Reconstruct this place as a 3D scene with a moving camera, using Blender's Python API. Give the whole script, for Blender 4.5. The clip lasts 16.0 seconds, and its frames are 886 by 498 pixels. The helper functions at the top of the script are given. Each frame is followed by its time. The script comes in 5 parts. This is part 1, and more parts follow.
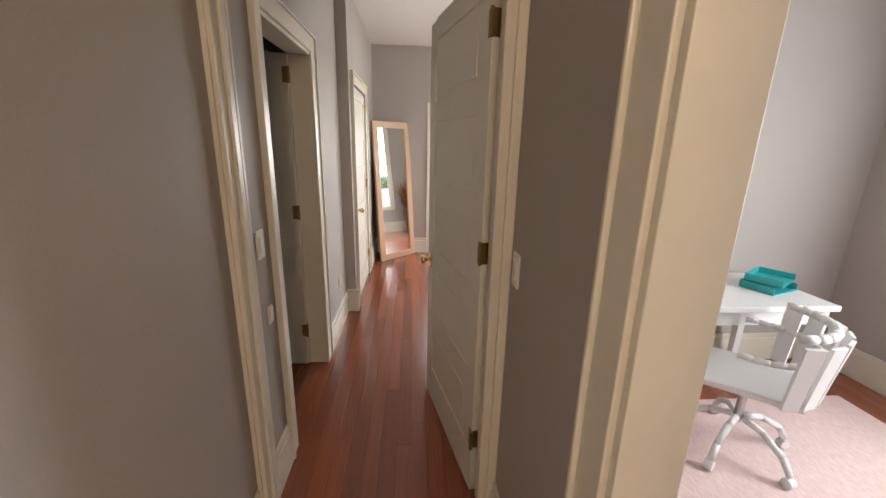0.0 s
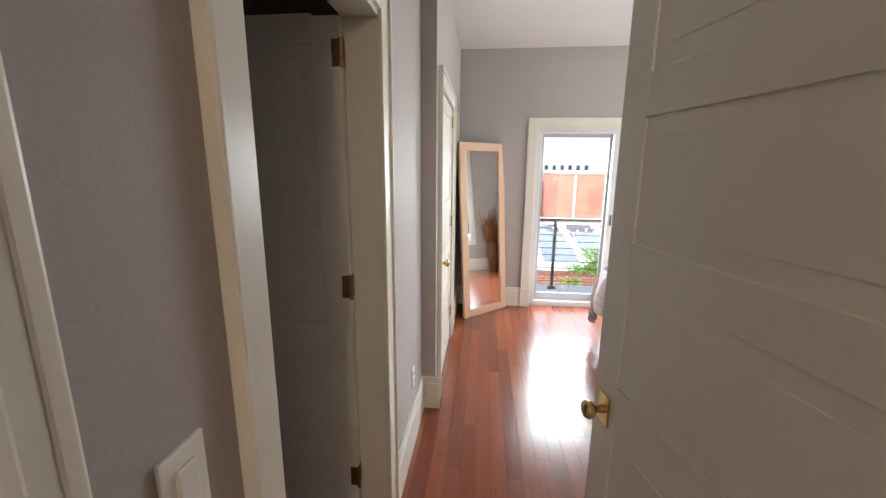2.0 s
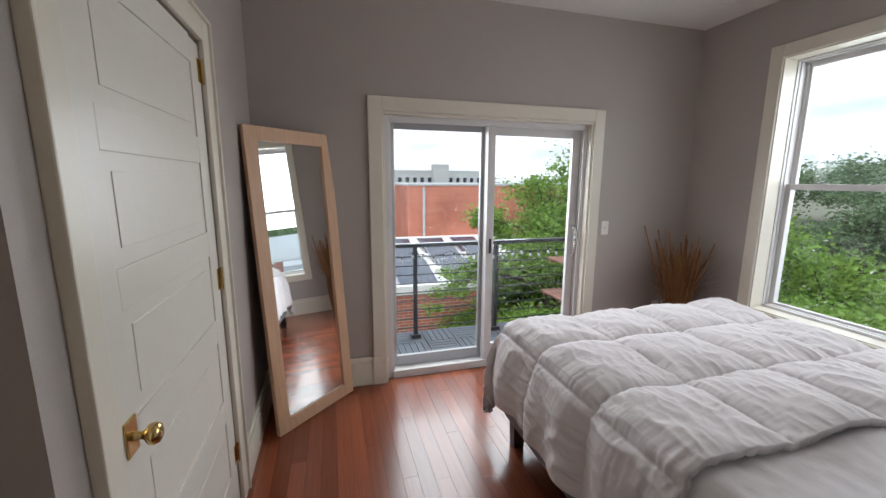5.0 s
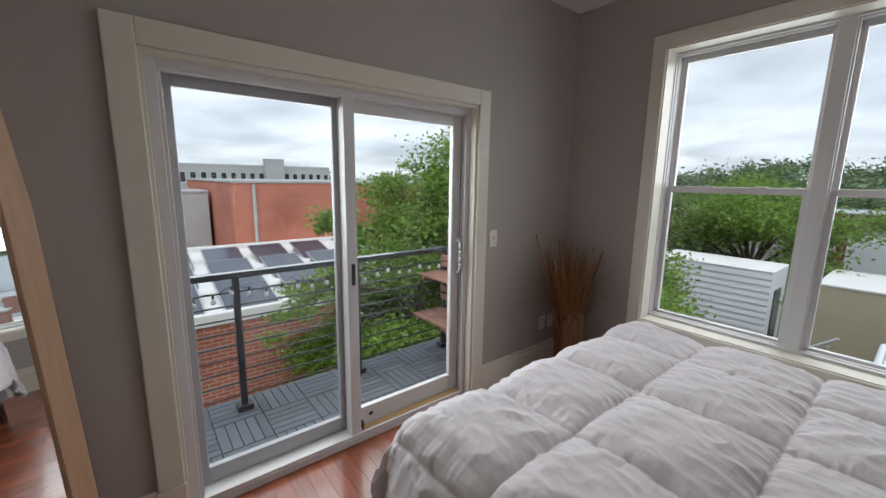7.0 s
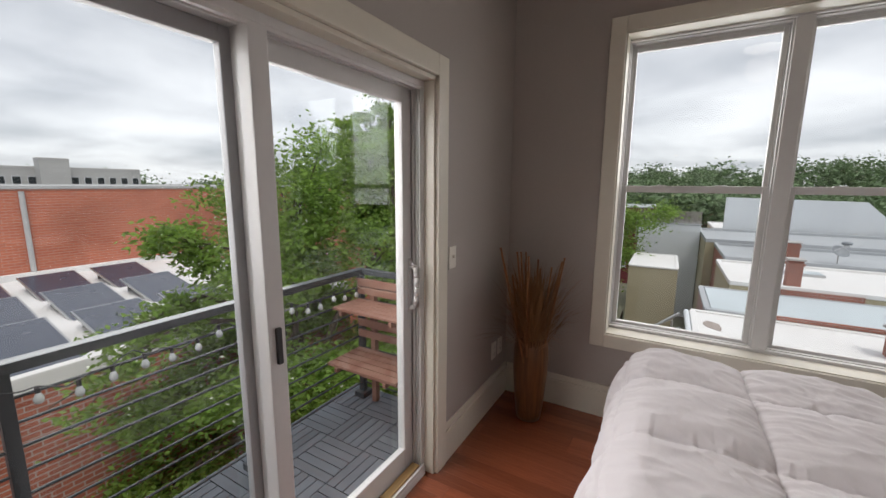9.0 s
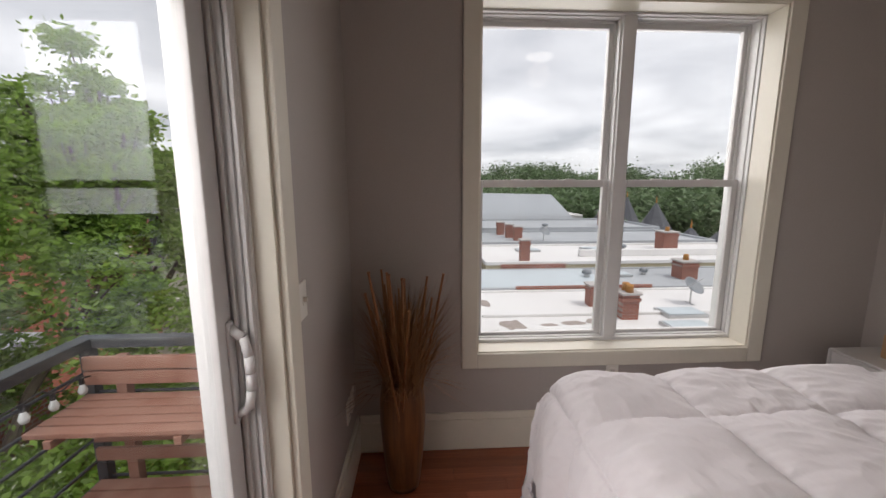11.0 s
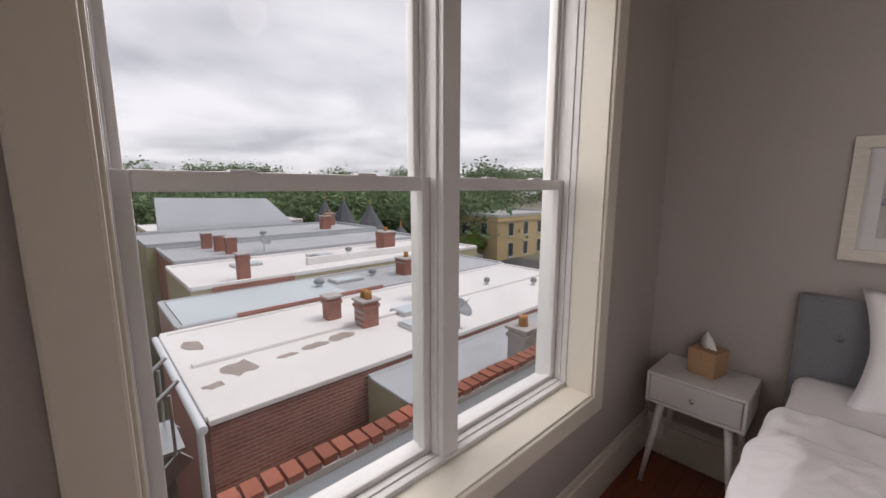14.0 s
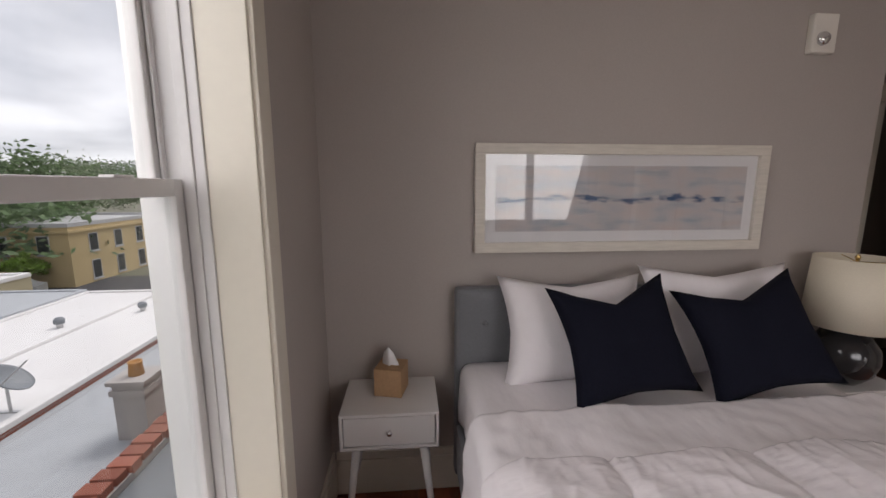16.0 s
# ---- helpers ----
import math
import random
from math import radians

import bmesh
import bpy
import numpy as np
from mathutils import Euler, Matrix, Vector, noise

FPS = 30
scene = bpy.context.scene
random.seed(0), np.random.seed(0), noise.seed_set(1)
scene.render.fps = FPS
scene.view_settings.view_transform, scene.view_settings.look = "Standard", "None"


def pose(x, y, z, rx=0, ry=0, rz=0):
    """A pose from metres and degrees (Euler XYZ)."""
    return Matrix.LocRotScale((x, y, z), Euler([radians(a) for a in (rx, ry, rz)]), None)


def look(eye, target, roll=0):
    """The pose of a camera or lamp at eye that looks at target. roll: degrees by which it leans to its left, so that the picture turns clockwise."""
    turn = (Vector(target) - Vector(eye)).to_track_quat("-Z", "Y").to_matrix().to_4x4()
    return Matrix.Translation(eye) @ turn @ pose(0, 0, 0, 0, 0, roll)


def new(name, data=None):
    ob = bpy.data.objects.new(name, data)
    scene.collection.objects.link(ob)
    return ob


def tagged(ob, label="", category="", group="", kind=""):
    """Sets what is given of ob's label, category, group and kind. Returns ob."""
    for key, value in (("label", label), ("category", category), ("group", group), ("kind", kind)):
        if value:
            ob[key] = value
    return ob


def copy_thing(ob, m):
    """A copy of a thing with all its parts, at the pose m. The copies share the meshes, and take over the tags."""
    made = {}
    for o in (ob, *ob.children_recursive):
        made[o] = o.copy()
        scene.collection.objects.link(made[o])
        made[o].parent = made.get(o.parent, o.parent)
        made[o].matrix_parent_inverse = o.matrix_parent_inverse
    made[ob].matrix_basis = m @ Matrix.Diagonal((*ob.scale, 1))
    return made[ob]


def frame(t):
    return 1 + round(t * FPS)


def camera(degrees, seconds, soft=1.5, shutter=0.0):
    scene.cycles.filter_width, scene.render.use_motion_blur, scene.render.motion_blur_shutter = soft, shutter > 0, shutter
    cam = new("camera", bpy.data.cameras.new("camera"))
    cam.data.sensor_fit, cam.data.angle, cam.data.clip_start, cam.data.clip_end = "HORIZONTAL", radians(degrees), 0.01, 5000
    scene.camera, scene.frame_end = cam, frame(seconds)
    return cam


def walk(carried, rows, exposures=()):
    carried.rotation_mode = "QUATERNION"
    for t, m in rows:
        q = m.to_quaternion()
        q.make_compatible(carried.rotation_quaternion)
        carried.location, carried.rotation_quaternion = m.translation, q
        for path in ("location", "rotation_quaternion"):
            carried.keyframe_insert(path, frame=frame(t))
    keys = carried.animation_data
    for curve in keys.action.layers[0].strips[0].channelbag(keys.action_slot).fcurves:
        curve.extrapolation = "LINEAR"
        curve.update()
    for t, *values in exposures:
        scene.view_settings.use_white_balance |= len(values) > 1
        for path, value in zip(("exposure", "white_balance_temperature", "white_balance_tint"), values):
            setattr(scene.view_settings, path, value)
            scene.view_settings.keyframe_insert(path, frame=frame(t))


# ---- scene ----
cam = camera(97.2, 16.0)
EXPOSURES = [(0, 2.45, 6500, 10), (0.5, 2.6, 6450, 10), (1, 2.55, 6450, 10), (2, 2.6, 6000, 9), (2.5, 2.6, 5700, 10), (3, 2.35, 5800, 10), (3.5, 2.15, 5900, 10), (4, 1.85, 5950, 9),
             (5, 1.15, 6050, 10), (7.5, 0.55, 6150, 11), (10, 0.45, 6800, 17), (12, 0.5, 6650, 18), (14.5, 0.28, 6750, 22), (16, 0.45, 6650, 20)]
PATH = [
    (0, (0.113, 0.148, 1.619), (0.274, 2.07, 1.089), 1.4),
    (0.5, (0.028, 0.398, 1.616), (-0.074, 2.332, 1.119), 1.0),
    (1, (-0.039, 0.693, 1.602), (-0.226, 2.63, 1.141), 0.8),
    (1.5, (-0.077, 1.045, 1.613), (-0.276, 2.986, 1.177), 0.6),
    (2, (-0.131, 1.362, 1.604), (-0.331, 3.309, 1.194), 0.5),
    (2.5, (-0.14, 1.698, 1.599), (-0.328, 3.65, 1.203), 0.6),
    (3, (-0.087, 2.029, 1.596), (-0.253, 3.988, 1.229), 0.7),
    (3.5, (-0.118, 2.286, 1.603), (-0.205, 4.251, 1.243), 0.7),
    (4, (-0.129, 2.517, 1.588), (-0.06, 4.486, 1.241), 0.5),
    (4.5, (-0.051, 2.771, 1.577), (0.239, 4.72, 1.231), 0.3),
    (5, (0.062, 2.988, 1.554), (0.603, 4.883, 1.211), 0.3),
    (7.5, (0.384, 4.182, 1.564), (1.73, 5.621, 1.22), 0.9),
    (8, (0.403, 4.431, 1.556), (1.861, 5.758, 1.221), 0.8),
    (10.5, (0.949, 5.366, 1.527), (2.914, 5.552, 1.204), 0.0),
    (11, (1.128, 5.466, 1.52), (3.098, 5.358, 1.194), -0.1),
    (11.5, (1.318, 5.404, 1.553), (3.261, 5.08, 1.211), -0.5),
    (12, (1.55, 5.403, 1.55), (3.452, 4.879, 1.218), -0.3),
    (12.5, (1.755, 5.397, 1.527), (3.622, 4.749, 1.217), 0.1),
    (13, (1.985, 5.34, 1.526), (3.782, 4.52, 1.212), 0.2),
    (13.5, (2.226, 5.252, 1.525), (3.889, 4.187, 1.207), 0.2),
    (14, (2.442, 5.19, 1.512), (3.888, 3.844, 1.202), 0.1),
    (14.5, (2.64, 5.054, 1.514), (3.747, 3.42, 1.192), 0.3),
    (15, (2.711, 4.875, 1.529), (3.425, 3.035, 1.208), 0.4),
    (15.5, (2.733, 4.768, 1.529), (3.066, 2.82, 1.219), -0.1),
    (16, (2.794, 4.656, 1.529), (2.625, 2.689, 1.208), -0.0),
]
walk(cam, [(t, look(eye, target, roll)) for t, eye, target, roll in PATH], EXPOSURES)

# ---- world, sun and lamps ----
world = bpy.data.worlds.new("world")
scene.world = world
world.use_nodes = True
wt = world.node_tree
wt.nodes.clear()


def wn(kind, **kw):
    n = wt.nodes.new(kind)
    for k, v in kw.items():
        n.inputs[k].default_value = v
    return n


def wl(a, b):
    wt.links.new(a, b)


sky = wt.nodes.new("ShaderNodeTexSky")
sky.sky_type, sky.sun_disc = "NISHITA", False
sky.sun_elevation, sky.sun_rotation = radians(60), radians(212)
coord = wt.nodes.new("ShaderNodeTexCoord")
sep = wt.nodes.new("ShaderNodeSeparateXYZ")
wl(coord.outputs["Generated"], sep.inputs[0])
zmax = wt.nodes.new("ShaderNodeMath")
zmax.operation, zmax.inputs[1].default_value = "MAXIMUM", 0.0
wl(sep.outputs["Z"], zmax.inputs[0])
zadd = wt.nodes.new("ShaderNodeMath")
zadd.operation, zadd.inputs[1].default_value = "ADD", 0.16
wl(zmax.outputs[0], zadd.inputs[0])
flat = wt.nodes.new("ShaderNodeCombineXYZ")
for axis in ("X", "Y"):
    d = wt.nodes.new("ShaderNodeMath")
    d.operation = "DIVIDE"
    wl(sep.outputs[axis], d.inputs[0])
    wl(zadd.outputs[0], d.inputs[1])
    wl(d.outputs[0], flat.inputs[axis])
cloud = wn("ShaderNodeTexNoise", Scale=0.95, Detail=6.0, Roughness=0.48, Distortion=0.25)
wl(flat.outputs[0], cloud.inputs["Vector"])
ramp = wt.nodes.new("ShaderNodeValToRGB")
ramp.color_ramp.elements[0].position, ramp.color_ramp.elements[0].color = 0.33, (0.46, 0.48, 0.52, 1)
ramp.color_ramp.elements[1].position, ramp.color_ramp.elements[1].color = 0.66, (0.86, 0.87, 0.89, 1)
wl(cloud.outputs["Fac"], ramp.inputs[0])
bright = wt.nodes.new("ShaderNodeMix")
bright.data_type = "RGBA"
bright.inputs["Factor"].default_value = 0.9
dim = wt.nodes.new("ShaderNodeMix")
dim.data_type, dim.blend_type = "RGBA", "MULTIPLY"
dim.inputs["Factor"].default_value = 1.0
dim.inputs[7].default_value = (0.1, 0.1, 0.1, 1)
wl(sky.outputs[0], dim.inputs[6])
wl(dim.outputs[2], bright.inputs[6])
wl(ramp.outputs[0], bright.inputs[7])
bg = wn("ShaderNodeBackground", Strength=1.0)
wl(bright.outputs[2], bg.inputs["Color"])
wo = wt.nodes.new("ShaderNodeOutputWorld")
wl(bg.outputs[0], wo.inputs["Surface"])

sun = new("sun", bpy.data.lights.new("sun", "SUN"))
sun.data.energy, sun.data.angle, sun.data.color = 1.4, radians(25), (1, 0.96, 0.9)
sun.matrix_world = look((0, 0, 50), (15, 24, 0))


def area(name, eye, target, w, h, power, colour=(1, 1, 1)):
    ob = new(name, bpy.data.lights.new(name, "AREA"))
    ob.data.shape, ob.data.size, ob.data.size_y = "RECTANGLE", w, h
    ob.data.energy, ob.data.color = power, colour
    ob.matrix_world = look(eye, target)
    return ob


# sky light in the openings of the bedroom and of the office's window
area("window_light", (4.0, 4.37, 2.1), (0, 4.37, -0.3), 1.9, 1.9, 26, (1.0, 0.98, 0.96))
area("door_light", (1.28, 6.62, 1.85), (1.28, 0, -1.6), 1.9, 1.9, 36, (1.0, 0.98, 0.96))
area("office_light", (3.42, 0.9, 1.5), (0, 1.2, 0.9), 1.2, 1.6, 16, (0.95, 0.98, 1.0))


def point(name, at, power, colour, r=0.12):
    ob = new(name, bpy.data.lights.new(name, "POINT"))
    ob.data.energy, ob.data.color, ob.data.shadow_soft_size = power, colour, r
    ob.location = at
    return ob


point("ceiling_bulb", (1.55, 4.25, 2.62), 0.6, (1.0, 0.86, 0.7))
# added bulb out of view; only the hall's warm light suggests it
point("unseen_hall_bulb", (0.25, -1.6, 2.5), 10, (1.0, 0.76, 0.52))

# ---- materials ----
MATS = {}


def mat(name, colour, rough=0.5, metal=0.0, grain=0.0, scale=20.0, stain=0.0, stain_scale=2.0, bump=0.0, colour2=None, stretch=(1, 1, 1), rnd=0.0, coat=0.0, spec=0.5, sheen=0.0, emit=None, island=0.0, where="Object"):
    """A principled material with fine grain, larger stains, relief and a random change from piece to piece."""
    if name in MATS:
        return MATS[name]
    m = bpy.data.materials.new(name)
    m.use_nodes = True
    nt = m.node_tree
    p = nt.nodes["Principled BSDF"]
    N, L = nt.nodes.new, nt.links.new
    p.inputs["Roughness"].default_value, p.inputs["Metallic"].default_value = rough, metal
    p.inputs["Coat Weight"].default_value, p.inputs["Specular IOR Level"].default_value = coat, spec
    p.inputs["Coat Roughness"].default_value = 0.12
    p.inputs["Sheen Weight"].default_value = sheen
    c4 = (*colour, 1)
    p.inputs["Base Color"].default_value = c4
    if emit:
        p.inputs["Emission Color"].default_value, p.inputs["Emission Strength"].default_value = (*emit[0], 1), emit[1]
    tc = N("ShaderNodeTexCoord")
    mp = N("ShaderNodeMapping")
    mp.inputs["Scale"].default_value = stretch
    L(tc.outputs[where], mp.inputs[0])
    src = mp.outputs[0]
    if rnd or island:
        oi = N("ShaderNodeObjectInfo")
        rv = oi.outputs["Random"]
        if island:
            rv = N("ShaderNodeNewGeometry").outputs["Random Per Island"]
        mul = N("ShaderNodeMath")
        mul.operation, mul.inputs[1].default_value = "MULTIPLY", 37.0
        L(rv, mul.inputs[0])
        add = N("ShaderNodeVectorMath")
        add.operation = "ADD"
        L(src, add.inputs[0])
        L(mul.outputs[0], add.inputs[1])
        src = add.outputs[0]
    col = None
    n1 = N("ShaderNodeTexNoise")
    n1.inputs["Scale"].default_value, n1.inputs["Detail"].default_value = scale, 6
    L(src, n1.inputs["Vector"])
    n2 = N("ShaderNodeTexNoise")
    n2.inputs["Scale"].default_value, n2.inputs["Detail"].default_value = stain_scale, 4
    L(src, n2.inputs["Vector"])

    def blend(prev, fac, other, amount, lo=0.35, hi=0.65):
        mr = N("ShaderNodeMapRange")
        mr.inputs[1].default_value, mr.inputs[2].default_value, mr.inputs[4].default_value = lo, hi, amount
        L(fac, mr.inputs[0])
        mx = N("ShaderNodeMix")
        mx.data_type = "RGBA"
        L(mr.outputs[0], mx.inputs["Factor"])
        if prev is None:
            mx.inputs[6].default_value = c4
        else:
            L(prev, mx.inputs[6])
        mx.inputs[7].default_value = (*other, 1)
        return mx.outputs[2]

    dark = colour2 or tuple(v * 0.6 for v in colour)
    if grain:
        col = blend(col, n1.outputs["Fac"], dark, grain)
    if stain:
        col = blend(col, n2.outputs["Fac"], dark, stain)
    if rnd or island:
        hsv = N("ShaderNodeHueSaturation")
        mr = N("ShaderNodeMapRange")
        k = rnd or island
        mr.inputs[3].default_value, mr.inputs[4].default_value = 1 - k, 1 + k
        L(rv, mr.inputs[0])
        L(mr.outputs[0], hsv.inputs["Value"])
        if col is None:
            hsv.inputs["Color"].default_value = c4
        else:
            L(col, hsv.inputs["Color"])
        col = hsv.outputs[0]
    if col is not None:
        L(col, p.inputs["Base Color"])
    if bump:
        b = N("ShaderNodeBump")
        b.inputs["Strength"].default_value, b.inputs["Distance"].default_value = bump, 0.004
        L(n1.outputs["Fac"], b.inputs["Height"])
        L(b.outputs[0], p.inputs["Normal"])
    if grain or stain:
        mr = N("ShaderNodeMapRange")
        mr.inputs[3].default_value, mr.inputs[4].default_value = rough * 0.85, min(1, rough * 1.2)
        L(n2.outputs["Fac"], mr.inputs[0])
        L(mr.outputs[0], p.inputs["Roughness"])
    MATS[name] = m
    return m


def brick_mat(name, c1, c2, mortar, axis="xz", scale=1.0):
    m = bpy.data.materials.new(name)
    m.use_nodes = True
    nt = m.node_tree
    p, N, L = nt.nodes["Principled BSDF"], nt.nodes.new, nt.links.new
    tc, sp, cb = N("ShaderNodeTexCoord"), N("ShaderNodeSeparateXYZ"), N("ShaderNodeCombineXYZ")
    L(tc.outputs["Object"], sp.inputs[0])
    L(sp.outputs[axis[0].upper()], cb.inputs[0])
    L(sp.outputs[axis[1].upper()], cb.inputs[1])
    b = N("ShaderNodeTexBrick")
    for k, v in (("Color1", c1), ("Color2", c2), ("Mortar", mortar)):
        b.inputs[k].default_value = (*v, 1)
    for k, v in (("Scale", scale), ("Brick Width", 0.22), ("Row Height", 0.075), ("Mortar Size", 0.008), ("Bias", -0.2)):
        b.inputs[k].default_value = v
    L(cb.outputs[0], b.inputs["Vector"])
    n = N("ShaderNodeTexNoise")
    n.inputs["Scale"].default_value, n.inputs["Detail"].default_value = 0.7, 5
    L(tc.outputs["Object"], n.inputs["Vector"])
    mx = N("ShaderNodeMix")
    mx.data_type, mx.blend_type = "RGBA", "MULTIPLY"
    mx.inputs["Factor"].default_value = 0.6
    rp = N("ShaderNodeValToRGB")
    rp.color_ramp.elements[0].position, rp.color_ramp.elements[0].color = 0.35, (0.6, 0.55, 0.52, 1)
    rp.color_ramp.elements[1].position = 0.6
    L(n.outputs["Fac"], rp.inputs[0])
    L(b.outputs["Color"], mx.inputs[6])
    L(rp.outputs[0], mx.inputs[7])
    L(mx.outputs[2], p.inputs["Base Color"])
    p.inputs["Roughness"].default_value = 0.85
    bp = N("ShaderNodeBump")
    bp.inputs["Strength"].default_value, bp.inputs["Distance"].default_value, bp.invert = 0.6, 0.01, True
    L(b.outputs["Fac"], bp.inputs["Height"])
    L(bp.outputs[0], p.inputs["Normal"])
    return m


WALL = mat("wall_paint", (0.45, 0.41, 0.38), 0.62, grain=0.10, scale=160, stain=0.08, stain_scale=1.2, bump=0.12, spec=0.35)
CEIL = mat("ceiling_paint", (0.80, 0.78, 0.75), 0.8, grain=0.05, scale=120, bump=0.1)
TRIM = mat("trim_paint", (0.74, 0.70, 0.60), 0.36, grain=0.05, scale=30, stain=0.06, stain_scale=3, bump=0.03)
DOORP = mat("door_paint", (0.74, 0.71, 0.64), 0.34, grain=0.05, scale=25, stain=0.06, stain_scale=2.5, bump=0.03)
VINYL = mat("white_vinyl", (0.70, 0.69, 0.68), 0.38, grain=0.05, scale=40, stain=0.05)
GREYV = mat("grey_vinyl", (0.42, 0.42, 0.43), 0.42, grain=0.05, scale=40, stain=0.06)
PLASTIC = mat("ivory_plastic", (0.80, 0.77, 0.70), 0.32, stain=0.05)
BLACKP = mat("black_plastic", (0.02, 0.02, 0.022), 0.4)
BRASS = mat("brass", (0.72, 0.52, 0.22), 0.22, metal=1.0, stain=0.35, stain_scale=30)
OLDBRASS = mat("aged_brass", (0.30, 0.20, 0.09), 0.42, metal=1.0, stain=0.4, stain_scale=40)
PLANK = mat("cherry_plank", (0.32, 0.092, 0.040), 0.22, grain=0.7, scale=9, stain=0.35, stain_scale=1.5, stretch=(9, 0.8, 4), colour2=(0.15, 0.040, 0.020), rnd=0.22, coat=0.35, bump=0.05)
SUBFLOOR = mat("dark_joint", (0.06, 0.025, 0.015), 0.8, grain=0.3)
PINE = mat("pale_pine", (0.68, 0.46, 0.30), 0.45, grain=0.45, scale=8, stain=0.2, stretch=(6, 6, 0.7), colour2=(0.55, 0.34, 0.20), bump=0.06)
THRESH = mat("oak_threshold", (0.55, 0.36, 0.16), 0.4, grain=0.5, scale=12, stretch=(0.8, 8, 8), bump=0.05)
FABRIC = mat("grey_upholstery", (0.20, 0.21, 0.225), 0.9, grain=0.5, scale=260, stain=0.15, bump=0.5, sheen=0.2)
DARKWOOD = mat("dark_wood_leg", (0.035, 0.022, 0.018), 0.4, grain=0.4, scale=20, stretch=(5, 5, 1))
LINEN = mat("white_cotton", (0.78, 0.745, 0.755), 0.88, grain=0.08, scale=16, stretch=(1, 2.2, 1), stain=0.06, stain_scale=5, bump=0.7, sheen=0.15, colour2=(0.66, 0.62, 0.63))
SHEET = mat("white_sheet", (0.83, 0.80, 0.81), 0.88, grain=0.06, scale=20, stretch=(2, 1, 1), bump=0.4, sheen=0.1, colour2=(0.64, 0.62, 0.63))
NAVY = mat("navy_velvet", (0.005, 0.006, 0.013), 0.9, grain=0.4, scale=120, bump=0.3, spec=0.15, colour2=(0.009, 0.010, 0.020))
LACQUER = mat("white_lacquer", (0.74, 0.73, 0.72), 0.3, stain=0.05)
KRAFT = mat("kraft_card", (0.52, 0.33, 0.18), 0.75, grain=0.25, scale=90, bump=0.1)
TISSUE = mat("tissue_paper", (0.85, 0.85, 0.85), 0.9)
SHADE = mat("lamp_shade", (0.78, 0.72, 0.58), 0.85, grain=0.12, scale=200, bump=0.15)
CERAMIC = mat("charcoal_ceramic", (0.025, 0.026, 0.028), 0.16, stain=0.3, stain_scale=8, coat=0.5)
STEEL = mat("steel", (0.5, 0.5, 0.5), 0.3, metal=1.0)
CHROME = mat("chrome", (0.75, 0.75, 0.75), 0.12, metal=1.0)
MATBOARD = mat("mat_board", (0.80, 0.80, 0.80), 0.8, grain=0.03, scale=200)
PFRAME = mat("whitewashed_frame", (0.70, 0.66, 0.58), 0.5, grain=0.3, scale=10, stretch=(1, 6, 8), bump=0.05)
MIRROR = mat("mirror_silver", (0.9, 0.92, 0.91), 0.015, metal=1.0)
IRON = mat("black_iron", (0.035, 0.04, 0.045), 0.42, grain=0.2, scale=50, bump=0.1)
DECK = mat("grey_composite", (0.125, 0.14, 0.16), 0.75, grain=0.35, scale=30, stretch=(1, 1, 1), stain=0.2, rnd=0.14, bump=0.2)
REDWOOD = mat("weathered_redwood", (0.21, 0.085, 0.055), 0.62, grain=0.5, scale=10, stretch=(1, 1, 1), stain=0.4, stain_scale=9, colour2=(0.34, 0.2, 0.15), bump=0.2)
VASEM = mat("ochre_ceramic", (0.20, 0.085, 0.03), 0.35, grain=0.7, scale=5, stretch=(10, 10, 0.6), colour2=(0.07, 0.028, 0.012), bump=0.1)
CANE = mat("dry_cane", (0.30, 0.125, 0.04), 0.55, grain=0.5, scale=20, stretch=(3, 3, 0.4), island=0.25, colour2=(0.14, 0.05, 0.018))
STRAW = mat("dry_grass", (0.26, 0.13, 0.05), 0.7, island=0.3)
PINKRUG = mat("pink_rug", (0.62, 0.44, 0.42), 0.92, grain=0.55, scale=70, stretch=(1, 0.35, 1), bump=0.6, colour2=(0.72, 0.62, 0.60))
TEAL = mat("teal_plastic", (0.03, 0.40, 0.42), 0.4, stain=0.1)
PLANTG = mat("succulent_green", (0.12, 0.17, 0.04), 0.6, grain=0.3)
# wall grey darkened, so the side room's dimness sits in the colour
DARKROOM = mat("dimmed_wall_paint", (0.30, 0.27, 0.24), 0.7, grain=0.1, scale=100)
LAMPGLASS = mat("opal_glass", (0.85, 0.83, 0.78), 0.3, emit=((1.0, 0.9, 0.75), 2.5))
BULB = mat("clear_bulb", (0.55, 0.58, 0.58), 0.08, spec=0.8)
RUBBER = mat("black_rubber", (0.02, 0.02, 0.02), 0.8)
ROOFW = mat("white_roof_coating", (0.74, 0.73, 0.72), 0.75, grain=0.18, scale=3, stain=0.22, stain_scale=0.5, bump=0.3, colour2=(0.52, 0.49, 0.48))
ROOFG = mat("grey_roof_coating", (0.42, 0.44, 0.46), 0.75, grain=0.2, scale=3, stain=0.3, stain_scale=0.4, bump=0.3)
ROOFB = mat("pale_blue_roof", (0.52, 0.58, 0.61), 0.6, grain=0.15, scale=3, stain=0.2, stain_scale=0.5)
PATCH = mat("worn_roof_patch", (0.36, 0.31, 0.28), 0.9, grain=0.5, scale=6, colour2=(0.22, 0.17, 0.15))
LEADM = mat("grey_flashing", (0.23, 0.25, 0.27), 0.5, grain=0.2, scale=8, stain=0.25, stain_scale=1.5)
TANW = mat("tan_siding", (0.43, 0.38, 0.25), 0.8, grain=0.3, scale=6, stretch=(1, 1, 8), stain=0.2)
